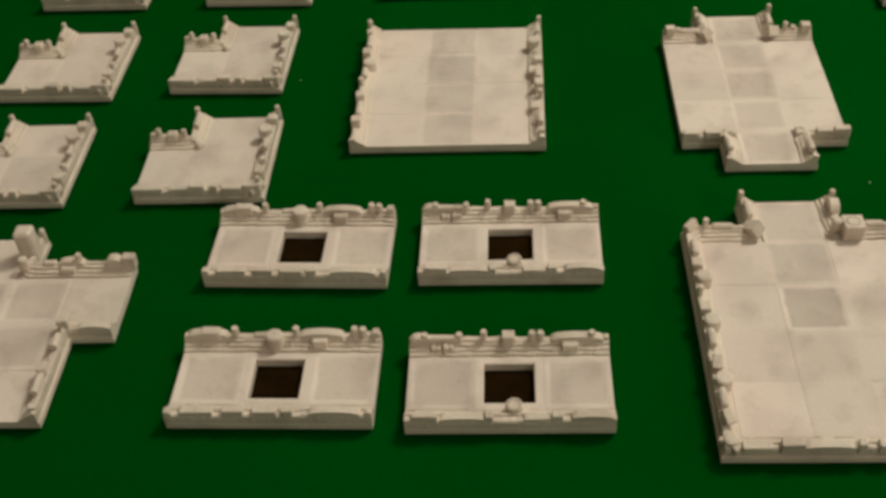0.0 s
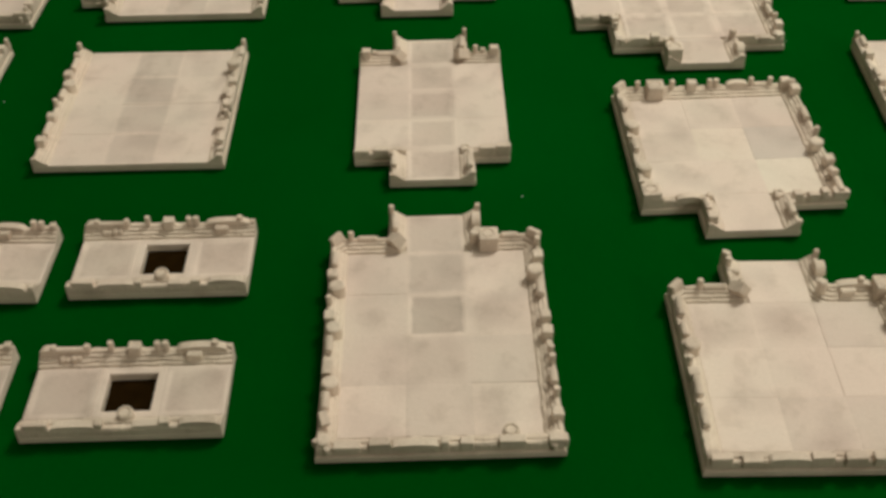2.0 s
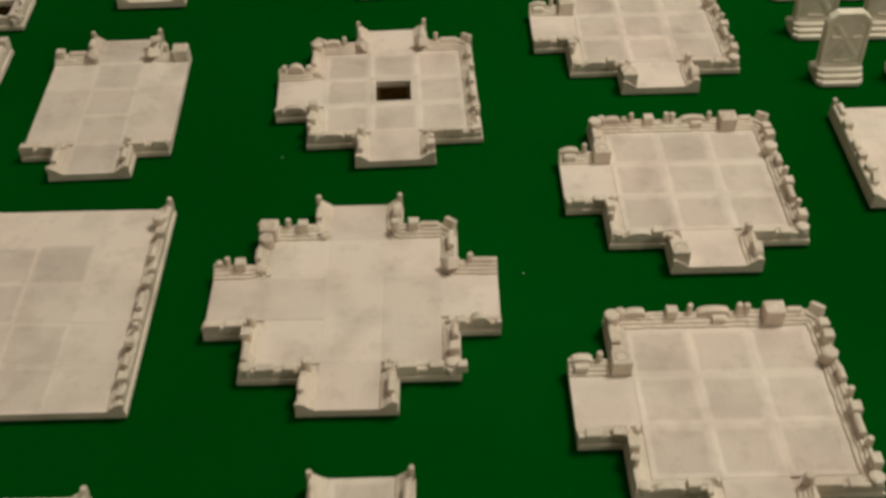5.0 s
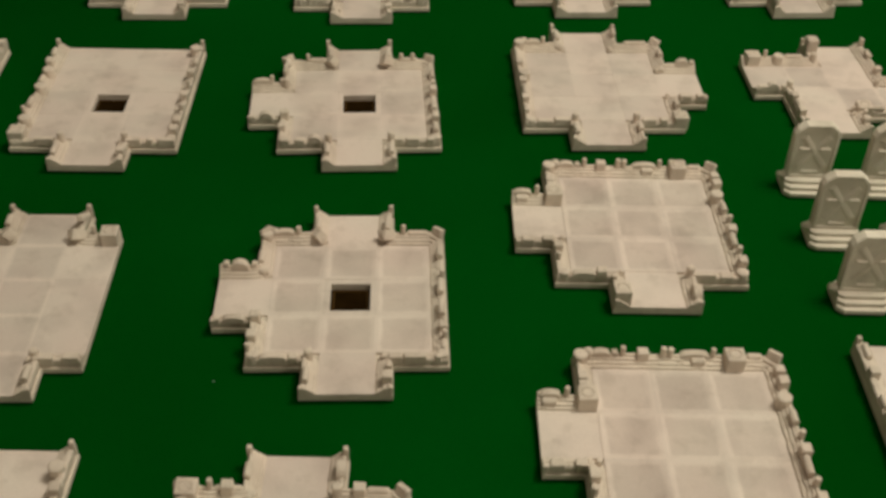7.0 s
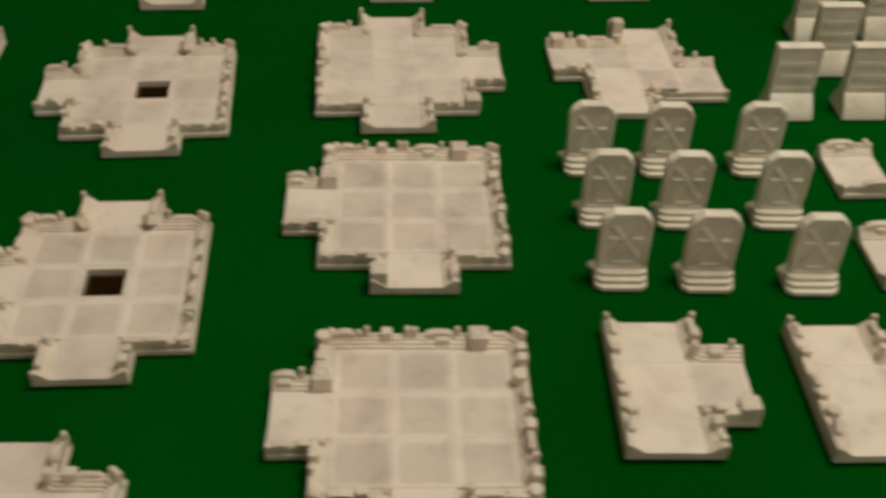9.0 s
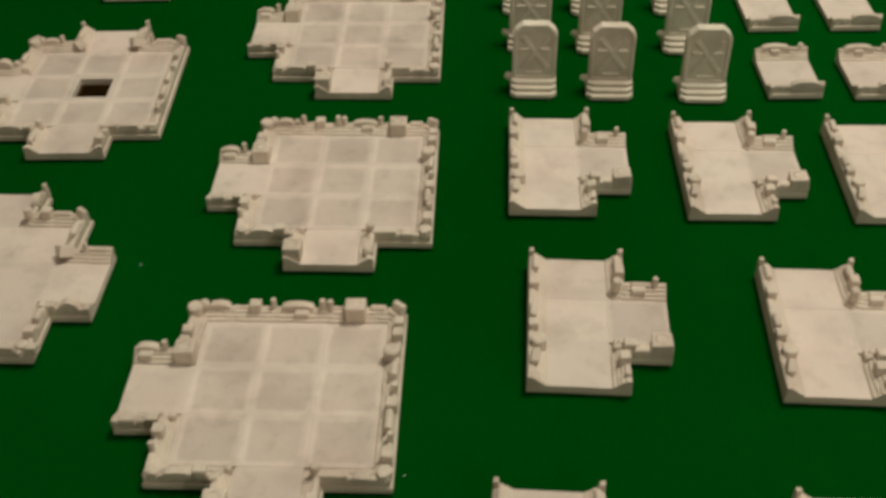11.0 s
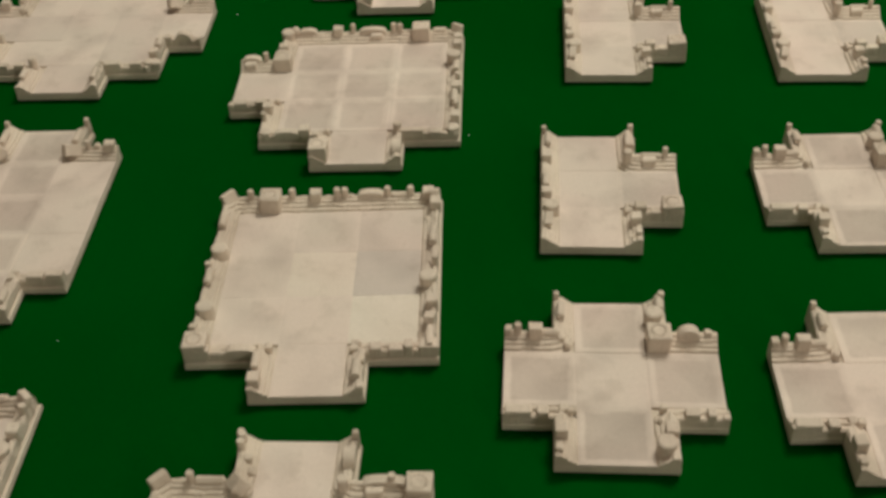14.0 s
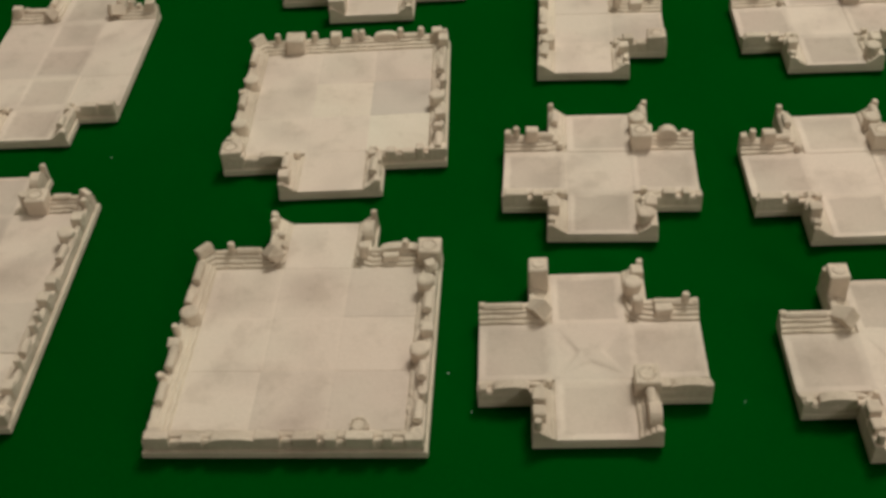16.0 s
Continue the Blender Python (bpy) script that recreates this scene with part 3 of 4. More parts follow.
def set_out_ornaments(wall, oa, direction, inward, plan, rng, low):
    """Ornaments at known places along a run: kind, place in the tile's own millimetres, and for cut stones width and top."""
    m = Matrix(((direction.x, inward.x, 0, 0), (direction.y, inward.y, 0, 0), (0, 0, 1, 0), (0, 0, 0, 1)))
    axis = 0 if abs(direction.x) > 0.5 else 1
    for kind, u, *size in plan:
        at = oa.copy()
        at[axis] = u
        if size:
            top = size[1] if len(size) > 1 else {"block": 9.3, "beam": 9.6, "arch": 9.6 if low else 10.3}[kind]
            me = [cut_stone(kind, size[0], top)]
        else:
            me = rng.choice(ORNAMENTS[kind])
        drop = -0.9 if low and not size else 0.0
        stones(me, Matrix.Translation((at.x * MM, at.y * MM, (drop + rng.uniform(-0.25, 0.15)) * MM)) @ m, wall)


def set_ornaments(wall, oa, direction, inward, length, plan, rng, trim, kinds=KINDS, lift=0.0):
    """Ornaments along a run from its outer start; plan lists kinds in order, or is empty for a free order."""
    m = Matrix(((direction.x, inward.x, 0, 0), (direction.y, inward.y, 0, 0), (0, 0, 1, 0), (0, 0, 0, 1)))
    lo, hi = trim
    span = length - lo - hi
    if span < 4:
        return
    if not plan:
        plan, used = [], 0.0
        while used < span:
            k = rng.choice(kinds)
            if used + LENGTHS[k] > span + 2:
                k = "peg"
            plan.append(k)
            used += LENGTHS[k] + rng.uniform(0.0, 3.0)
    need = sum(LENGTHS[k] for k in plan)
    free = (span - need) / max(1, len(plan))
    x = lo
    for k in plan:
        x += free / 2 + LENGTHS[k] / 2
        if k != "gap":
            flip = rng.random() < 0.5 and k != "arch"
            at = oa + direction * (x + rng.uniform(-0.4, 0.4))
            spot = Matrix.Translation((at.x * MM, at.y * MM, (lift + rng.uniform(-0.5, 0.2)) * MM)) @ m
            if flip:
                spot = spot @ Matrix.Diagonal((-1, 1, 1, 1))
            stones(rng.choice(ORNAMENTS[k]), spot, wall)
        x += free / 2 + LENGTHS[k] / 2


def dungeon_tile(cells, opens, m, label, seed, floor="flat", pit=None, plans=None, grey=(), toned=None, ledge=1.0):
    """One cast tile: base slab, floor stones, and stepped walls with their stones on every closed side."""
    rng = random.Random(seed)
    plans = plans or {}
    thing = tagged(new("dungeon_tile"), label, "dungeon tile", "plaster dungeon tiles on the cloth")
    thing.matrix_world = m
    exact = any(not isinstance(q, str) for v in plans.values() if isinstance(v, list) for q in v)
    runs = runs_of(set(cells), set(opens))
    link("base", base_mesh(runs, pit, rng), PLASTER_BASE, thing)
    for c in cells:
        spot = Matrix.Translation((c[0] * U * MM, c[1] * U * MM, 0))
        if c == pit:
            place("pit_frame", PIT_FRAME, spot, thing)
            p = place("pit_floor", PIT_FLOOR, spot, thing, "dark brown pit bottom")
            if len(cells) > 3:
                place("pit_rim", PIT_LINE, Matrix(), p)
        else:
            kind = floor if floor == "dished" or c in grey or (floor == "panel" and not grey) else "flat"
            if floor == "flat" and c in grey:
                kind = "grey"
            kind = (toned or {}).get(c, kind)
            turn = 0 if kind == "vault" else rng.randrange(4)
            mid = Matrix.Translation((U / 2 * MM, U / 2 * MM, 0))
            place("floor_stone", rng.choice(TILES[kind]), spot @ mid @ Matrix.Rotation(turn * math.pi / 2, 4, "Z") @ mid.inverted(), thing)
    n = len(runs)
    for k, run in enumerate(runs):
        if not run[3]:
            continue
        before, after = runs[k - 1], runs[(k + 1) % n]
        out = Vector(SIDES[run[2]])
        ia, ib = (Vector((q[0] * U, q[1] * U)) for q in run[:2])
        oa = ia + out * W + (Vector(SIDES[before[2]]) * W if before[3] and before[2] != run[2] else Vector((0, 0)))
        ob = ib + out * W + (Vector(SIDES[after[2]]) * W if after[3] and after[2] != run[2] else Vector((0, 0)))
        d = (ob - oa).normalized()
        plan = list(plans.get((run[2], run[0][0], run[0][1]), plans.get(run[2], [])))
        axis = 0 if run[2] in "fb" else 1
        known = [q for q in plan if not isinstance(q, str) and min(oa[axis], ob[axis]) - 0.5 <= q[1] <= max(oa[axis], ob[axis]) + 0.5]
        plan = [q for q in plan if isinstance(q, str)]
        if run[2] in "bl":
            plan.reverse()

        def into_rock(one, other):
            """True where the two runs go round the corner of a rock."""
            return one[3] and other[3] and other[2] != one[2] and sum(a * b for a, b in zip(SIDES[other[2]], (Vector(one[1]) - Vector(one[0])).normalized())) < -0.5

        rounded = (into_rock(before, run), into_rock(run, after))
        wall = link("wall", wall_mesh(oa, ob, ia, ib, run[2], rng, ledge, bool(known) or exact, rounded), PLASTER_WALL, thing)
        trim = [1.0 if not q[3] else (2.0 if (ob - oa).length > (ib - ia).length else 2.6) for q in (before, after)]
        low = run[2] == "f"
        if known:
            set_out_ornaments(wall, oa, d, -out, known, rng, low)
        else:
            kinds = SIDE_KINDS if exact else {"f": FRONT_KINDS, "b": KINDS}.get(run[2], SIDE_KINDS)
            set_ornaments(wall, oa, d, -out, (ob - oa).length, plan, rng, trim, kinds, -0.4 if low else 0.0)
        if after[3] and after[2] != run[2]:
            # the corner with the next wall
            both = out + Vector(SIDES[after[2]])
            away = -both.normalized()
            across = Matrix(((away.y, away.x, 0, 0), (-away.x, away.y, 0, 0), (0, 0, 1, 0), (0, 0, 0, 1)))
            square = Matrix(((d.x, -out.x, 0, 0), (d.y, -out.y, 0, 0), (0, 0, 1, 0), (0, 0, 0, 1)))
            chosen = plans.get(("corner", run[1][0], run[1][1]))
            if not chosen:
                if rounded[1]:
                    chosen = "drum" if rng.random() < 0.6 else "rubble"
                else:
                    chosen = "lump" if "f" in (run[2], after[2]) else "diag"
            if chosen != "none":
                if chosen in ("diag", "lump"):
                    spot, basis = ib + both * W, across
                elif rounded[1]:
                    spot, basis = ib + both * 4.4 + out * 4.2, square
                else:
                    spot, basis = ib + both * 4.1 + out * 4.2, square
                stones(rng.choice(ORNAMENTS[chosen]), Matrix.Translation((spot.x * MM, spot.y * MM, 0)) @ basis, wall)
        for open_end, spot, sign, opening in ((not before[3], oa, 1, before), (not after[3], ob, -1, after)):
            if open_end:
                at = spot + d * sign * 0.25
                kind = "end" if opening[2] == "b" else "lowend"
                stones(rng.choice(ORNAMENTS[kind]), Matrix.Translation((at.x * MM, at.y * MM, rng.uniform(-0.3, 0.3) * MM)) @ Matrix(((d.x * sign, -out.x, 0, 0), (d.y * sign, -out.y, 0, 0), (0, 0, 1, 0), (0, 0, 0, 1))), wall)
    return thing


def by_two(la, lb, wa, wb):
    """The pose (metres) that carries the local points la, lb onto wa, wb (all in millimetres)."""
    la, lb, wa, wb = (Vector(q) for q in (la, lb, wa, wb))
    size = min(1.03, max(0.99, (wb - wa).length / (lb - la).length))
    turn = math.atan2((wb - wa).y, (wb - wa).x) - math.atan2((lb - la).y, (lb - la).x)
    r = Matrix.Rotation(turn, 2)
    mid = (wa + wb) / 2 - r @ ((la + lb) / 2) * size
    return Matrix.Translation((mid.x * MM, mid.y * MM, 0)) @ Matrix.Rotation(turn, 4, "Z") @ Matrix.Scale(size, 4)


def at(x, y, turn=0.0):
    return pose(x * MM, y * MM, 0, 0, 0, turn)


def block(nx, ny):
    return [(i, j) for i in range(nx) for j in range(ny)]


STUB = ((U - W, -U), (2 * U + W, -U))  # front corners of a stub below the middle square
SMALL = ((-W, 0), (U + W, 0))  # front corners of a passage that opens to the front

# straight passages with a pit
HOLE = [(0, 0), (1, 0), (2, 0)]
A_PLAN = {"b": [("arch", 9.0, 16), ("block", 10.5, 7, 11.5), ("peg", 20.0), ("disc", 35.6), ("peg", 43.8), ("arch", 53.5, 17), ("plate", 52.8), ("pegs", 68.0), ("post", 74.4)],
          "f": [("block", 12.0, 12), ("block", 25.6, 8, 9.8), ("block", 37.1, 9), ("block", 45.5, 4, 9.7), ("arch", 62.6, 19), ("post", 1.4)]}
B_PLAN = {"b": [("arch", 3.6, 6), ("girder", 12.6), ("peg", 28.6), ("cube", 37.6), ("pegs", 48.6), ("arch", 64.1, 20), ("plate", 61.4), ("peg", 69.6)],
          "f": [("block", 7.6, 9, 9.8), ("arch", 21.2, 16, 8.6), ("block", 30.7, 3), ("roundel", 39.8), ("block", 48.2, 10, 8.2), ("block", 55.1, 4, 9.7), ("arch", 67.7, 15)]}
for k, (wa, wb, plan) in enumerate((
    ((-28.0, 362.8), (49.0, 358.2), A_PLAN), ((62.0, 359.3), (138.0, 356.8), B_PLAN),
    ((-30.0, 288.2), (47.0, 285.0), A_PLAN), ((58.8, 282.3), (135.0, 280.2), B_PLAN))):
    dungeon_tile(HOLE, [(0, 0, "l"), (2, 0, "r")], by_two((0, -W), (3 * U, -W), wa, wb),
                 "off-white plaster corridor tile with a square dark pit", 100 + k % 2, "panel", (1, 0), plan, ledge=0.2)
dungeon_tile(HOLE, [(0, 0, "l"), (2, 0, "r")], at(1.8 - 76.2, 689.5, -1), "off-white plaster straight corridor tile with broken walls", 104, "flat", None)

# corner passages
BEND = [(0, 0), (1, 0), (1, 1)]
BEND_PLAN = {"b": [("post", 1.5), ("peg", 4.4), ("cube", 10.6), ("peg", 16.2), ("beam", 10.0, 14)], "l": [("log", 42.0)],
             "r": [("cube", 42.5), ("disc", 33.0), ("log", 22.6), ("peg", 9.4), ("cube", 2.6), ("peg", -4.6)], ("corner", 1, 1): "rubble", ("corner", 2, 0): "lump",
             "f": [("block", 7.4, 13, 8.4), ("block", 21.6, 9, 8.4), ("block", 29.3, 7, 9.9), ("block", 37.1, 3, 9.9), ("block", 45.0, 9, 8.8), ("block", 54.0, 8, 9.8)]}
for k, (wa, wb) in enumerate((
    ((-69.6, 418.6), (-9.4, 416.6)), ((-69.3, 506.2), (-11.2, 502.8)), ((-158.5, 504.8), (-99.1, 501.9)),
    ((-161.4, 420.0), (-102.7, 418.1)), ((-160.0, 595.7), (-98.9, 592.7)), ((-64.7, 592.9), (-3.8, 589.0)))):
    dungeon_tile(BEND, [(0, 0, "l"), (1, 1, "b")], by_two((0, -W), (2 * U + W, -W), wa, wb),
                 "off-white plaster corner corridor tile with rubble walls", 110, "flat", None, BEND_PLAN)

# junction at the edge of the display
dungeon_tile([(-1, 0), (-1, 1), (-1, 2), (-1, 3), (0, 0), (0, 1), (0, 2), (1, 2)],
             [(-1, 0, "f"), (0, 0, "f"), (1, 2, "r"), (-1, 3, "b")] + [(-1, j, "l") for j in range(4)],
             at(-60.3 - 2 * U, 333.5 + W - 2 * U, -1.2), "off-white plaster junction tile with a tall corner stone", 120, "panel", None,
             {"b": [("beam", 15.3, 6), ("arch", 24.8, 11), ("peg", 28.3), ("plate", 23.4), ("dome", 43.3), ("cube", 49.8)], "f": [("block", 32.1, 4), ("arch", 43.7, 13)],
              "r": [("pillar", 91.0), ("log", 36.0), ("wedge", 21.0), ("log", 14.0), ("post", 3.0)], ("corner", 1, 3): "tipcube", ("corner", 1, 2): "cube"}, [(0, 2), (0, 1), (-1, 2)])

# halls open to the front and back
dungeon_tile(block(3, 4), [(i, j, s) for i in range(3) for j, s in ((0, "f"), (3, "b"))], by_two((-W, 0), (3 * U + W, 0), (27.2, 450.6), (119.8, 447.2)),
             "off-white plaster hall tile with walls along two sides", 131, "flat", None,
             {"l": [("cube", 12.6), ("log", 23.0), ("cube", 34.0), ("peg", 45.4), ("log", 54.0), ("disc", 63.2), ("cube", 71.1), ("log", 82.0), ("post", 92.0)],
              "r": [("post", 4.0), ("log", 13.0), ("peg", 32.5), ("plate", 26.0), ("cube", 40.5), ("log", 50.4), ("plate", 56.0), ("cube", 63.0), ("disc", 80.0), ("post", 90.0)]}, [(1, j) for j in range(4)])
dungeon_tile(block(3, 5) + [(-1, 1), (-1, 2), (-1, 3)], [(i, j, s) for i in range(3) for j, s in ((0, "f"), (4, "b"))] + [(-1, j, "l") for j in (1, 2, 3)],
             by_two((-W, 0), (3 * U + W, 0), (37.6, 593.0), (129.4, 590.0)), "off-white plaster hall tile with a wide side bay", 132, "flat", None,
             {"r": [("post", 5.0), ("cube", 14.0), ("log", 23.0), ("wedge", 33.0), ("peg", 42.0), ("cube", 48.0), ("log", 58.0), ("cube", 70.0), ("post", 79.0), ("log", 90.0), ("cube", 104.0), ("disc", 114.0)],
              "b": [("block", -18.0, 7), ("peg", -10.0), ("cube", -3.0)], "f": [("block", -20.0, 8), ("block", -8.0, 6)], ("corner", 0, 4): "cube", ("corner", 0, 1): "rubble"}, [(0, 2), (0, 3), (1, 0), (1, 1), (1, 3)])

ROOM = block(3, 3)
SF, SB, SL, SR = (1, -1), (1, 3), (-1, 1), (3, 1)
OF, OB, OL, OR = (1, -1, "f"), (1, 3, "b"), (-1, 1, "l"), (3, 1, "r")
BODY_OPEN = [(i, j, s) for j in range(3) for i, s in ((0, "l"), (2, "r"))]

# halls open to both sides, with a short passage before and behind
dungeon_tile(ROOM + [SF, SB], [OF, OB] + BODY_OPEN, by_two((0, -W), (3 * U, -W), (183.0, 444.2), (258.2, 441.9)),
             "off-white plaster hall tile with open sides and two passages", 141, "panel", None,
             {"b": [("cube", 3.2), ("post", 8.0), ("beam", 14.0, 10), ("peg", 62.9), ("post", 67.0), ("cube", 72.6), ("beam", 57.0, 8)],
              "f": [("block", 3.9, 7), ("block", 13.6, 7), ("block", 57.0, 7), ("block", 64.7, 7), ("block", 72.8, 7, 10.2)],
              "r": [("log", -19.0), ("log", 90.0)], "l": [("log", -17.0), ("log", 90.0)], ("corner", 1, 3): "tipcube", ("corner", 2, 3): "tipcube"}, [(1, j) for j in range(-1, 4)])
dungeon_tile(ROOM + [SF, SB], [OF, OB] + BODY_OPEN, at(48.1, 773.0, -0.3), "off-white plaster hall tile with open sides and two passages", 142, "flat", None,
             {"b": [("cube", 3.2), ("beam", 13.0, 10), ("peg", 63.5), ("bigcube", 71.6), ("beam", 58.0, 6)], "f": [("block", 4.0, 7), ("block", 13.6, 7), ("block", 59.4, 9), ("block", 71.9, 7)],
              "r": [("log", -17.0), ("wedge", 92.0)], "l": [("log", -17.0), ("log", 90.0)], ("corner", 1, 3): "tipcube", ("corner", 2, 3): "tipcube"}, [(1, j) for j in range(-1, 4)])

# rooms
BACK_A = {"b": [("peg", 5.4), ("beam", 11.6, 10), ("arch", 68.7, 15), ("peg", 71.1), ("plate", 65.4), ("bigcube", 80.0)],
          "f": [("block", -2.1, 8, 9.8), ("block", 9.0, 7, 8.4), ("arch", 22.4, 15), ("block", 33.7, 8, 9.9), ("block", 45.7, 8), ("block", 53.7, 4), ("block", 63.1, 9, 9.9), ("roundel", 62.4), ("block", 72.0, 3, 9.9), ("block", 80.2, 6)],
          "l": [("log", 69.6), ("log", 56.6), ("disc", 48.7), ("peg", 39.7), ("log", 27.0), ("peg", 17.7), ("log", 11.8), ("cube", 33.6)],
          "r": [("dome", 92.0), ("wedge", 70.9), ("disc", 62.9), ("log", 53.0), ("cube", 40.0), ("disc", 30.0), ("log", 21.0), ("peg", 9.6), ("log", 3.6)],
          ("corner", 1, 3): "tipcube", ("corner", 2, 3): "drum", ("corner", 3, 3): "none"}
dungeon_tile(block(3, 4) + [(1, 4)], [(1, 4, "b")], at(178.0, 273.6, -1.6), "off-white plaster long room tile with one passage", 151, "flat", None,
             {"b": [("peg", 1.5), ("beam", 8.5, 9), ("bigcube", 61.2), ("beam", 70.6, 8)],
              "r": [("dome", 119.0), ("peg", 101.2), ("cube", 92.2), ("disc", 83.1), ("log", 72.2), ("cube", 56.2), ("cube", 47.2), ("peg", 37.2), ("peg", 32.2), ("log", 23.2), ("peg", 15.2), ("cube", 5.2)],
              "l": [("log", 117.0), ("log", 93.2), ("cube", 83.4), ("disc", 76.2), ("peg", 67.6), ("cube", 59.0), ("disc", 52.2), ("log", 43.2), ("wedge", 30.2), ("disc", 22.6), ("log", 14.0), ("wedge", 4.6)],
              "f": [("block", 4.0, 10, 8.4), ("block", 16.1, 8, 9.9), ("arch", 28.7, 17, 8.8), ("block", 39.7, 3, 9.8), ("block", 47.7, 5), ("block", 64.2, 10, 9.7), ("roundel", 64.1), ("block", 81.0, 7, 9.6)],
              ("corner", 1, 4): "tipcube", ("corner", 2, 4): "drum"}, (),
             {(1, 2): "dark", (1, 3): "grey", (1, 1): "faint", (2, 2): "faint", (1, 4): "grey"})
dungeon_tile(ROOM + [SF, SB, SL, SR], [OF, OB, OL, OR], by_two(*STUB, (197.2, 585.8), (238.8, 584.2)),
             "off-white plaster room tile with four passages", 152, "flat", None,
             {"b": [("post", -22.8), ("peg", -18.9), ("cube", -13.0), ("post", -7.0), ("bigcube", -2.9), ("peg", 6.0), ("cube", 13.0), ("post", 19.0), ("beam", 13.0, 11, 9.0), ("cube", 63.7), ("beam", 71.3, 9), ("peg", 89.5), ("beam", 94.6, 11)],
              "l": [("disc", 72.4), ("log", 62.0), ("log", 90.0), ("cube", 12.0), ("log", 2.0), ("log", -16.0)], "r": [("log", 69.8), ("dome", 92.0), ("log", 12.0), ("cube", 2.0), ("log", -16.0)],
              "f": [("block", -20.9, 7), ("block", -11.9, 7), ("block", 4.0, 8), ("block", 14.0, 5), ("block", 62.0, 8), ("block", 74.0, 6), ("block", 84.5, 4), ("dome", 92.8)],
              ("corner", 0, 3): "none", ("corner", 2, 3): "drum", ("corner", 3, 2): "tipcube", ("corner", 1, 3): "rubble", ("corner", 0, 2): "rubble"})
dungeon_tile(ROOM + [SF, SB, SL], [OF, OB, OL], by_two(*STUB, (220.0, 747.1), (261.2, 747.1)),
             "off-white plaster room tile with three passages and a dark pit", 153, "panel", (1, 1),
             {"b": [("disc", -4.7), ("ball", -1.0), ("arch", 4.3, 9), ("peg", 11.0), ("peg", 63.6), ("beam", 70.7, 10), ("post", -22.2), ("dome", -15.8), ("post", -8.6)],
              "r": [("log", 64.9), ("peg", 48.9), ("log", 40.0), ("log", 24.7), ("cube", 12.7), ("peg", 6.7), ("log", 88.0), ("post", -12.6), ("cube", -19.5)],
              "l": [("cube", 6.6), ("peg", -2.4), ("log", 88.0), ("log", 62.0), ("log", -18.5)],
              "f": [("post", -22.4), ("arch", -14.8, 10), ("post", -4.0), ("arch", 5.3, 12), ("block", 14.4, 4), ("block", 59.6, 6), ("block", 68.6, 10), ("post", 79.0)],
              ("corner", 1, 3): "tipcube", ("corner", 2, 3): "tipcube", ("corner", 0, 1): "cube", ("corner", 0, 2): "rubble"},
             toned={c: "flat" for c in (SF, SB, SL)})
dungeon_tile(ROOM + [SF, SB, SL], [OF, OB, OL], by_two(*STUB, (221.2, 918.2), (262.9, 919.3)),
             "off-white plaster room tile with three passages and a dark pit", 154, "flat", (1, 1),
             {"b": [("peg", 7.0), ("beam", 13.0, 10), ("peg", 64.0), ("peg", 71.0), ("beam", 68.0, 12), ("arch", -19.0, 12), ("peg", -13.5), ("post", -7.6)],
              "r": [("log", 62.0), ("peg", 50.0), ("cube", 43.0), ("log", 28.0), ("cube", 14.0), ("log", 4.0), ("log", 88.0), ("log", -17.0)],
              "l": [("cube", 6.6), ("log", 88.0), ("log", -17.0)],
              "f": [("post", -22.4), ("dome", -15.0), ("block", -3.0, 5), ("block", 5.3, 5), ("dome", 13.4), ("block", 60.0, 5), ("block", 68.0, 7), ("block", 78.0, 4)],
              ("corner", 1, 3): "tipcube", ("corner", 2, 3): "tipcube", ("corner", 0, 1): "cube"},
             toned={c: "faint" for c in ROOM if c != (1, 1)})
dungeon_tile(block(3, 4) + [SF], [OF] + [(i, 3, "b") for i in range(3)], by_two(*STUB, (72.1, 919.0), (113.8, 918.2)),
             "off-white plaster hall tile with a passage and a dark pit", 155, "flat", (1, 1),
             {"l": [("bigcube", -2.0), ("disc", 11.9), ("peg", 20.8), ("log", 29.8), ("disc", 45.7), ("log", 55.0), ("disc", 64.5), ("cube", 76.5), ("log", 87.4), ("log", -17.0)],
              "r": [("cube", 1.7), ("cube", 12.6), ("peg", 25.5), ("cube", 38.4), ("peg", 50.3), ("cube", 64.2), ("log", 78.1), ("disc", 93.9), ("cube", -18.0)],
              "f": [("block", 12.0, 10), ("block", 60.6, 8), ("block", 70.0, 3), ("block", 79.0, 9)], ("corner", 0, 0): "none"}, toned={(1, 2): "faint", (1, 0): "faint", SF: "faint"})
for k, (wa, wb) in enumerate((((80.0, 1093.0), (121.7, 1093.5)), ((218.2, 1089.2), (259.5, 1089.7)), ((370.2, 1099.2), (412.6, 1099.8)), ((520.5, 1100.4), (563.0, 1101.8)))):
    dungeon_tile(ROOM + [SF, SL if k % 2 else SR], [OF, OL if k % 2 else OR], by_two(*STUB, wa, wb), "off-white plaster room tile in the last row", 160 + k, "flat")

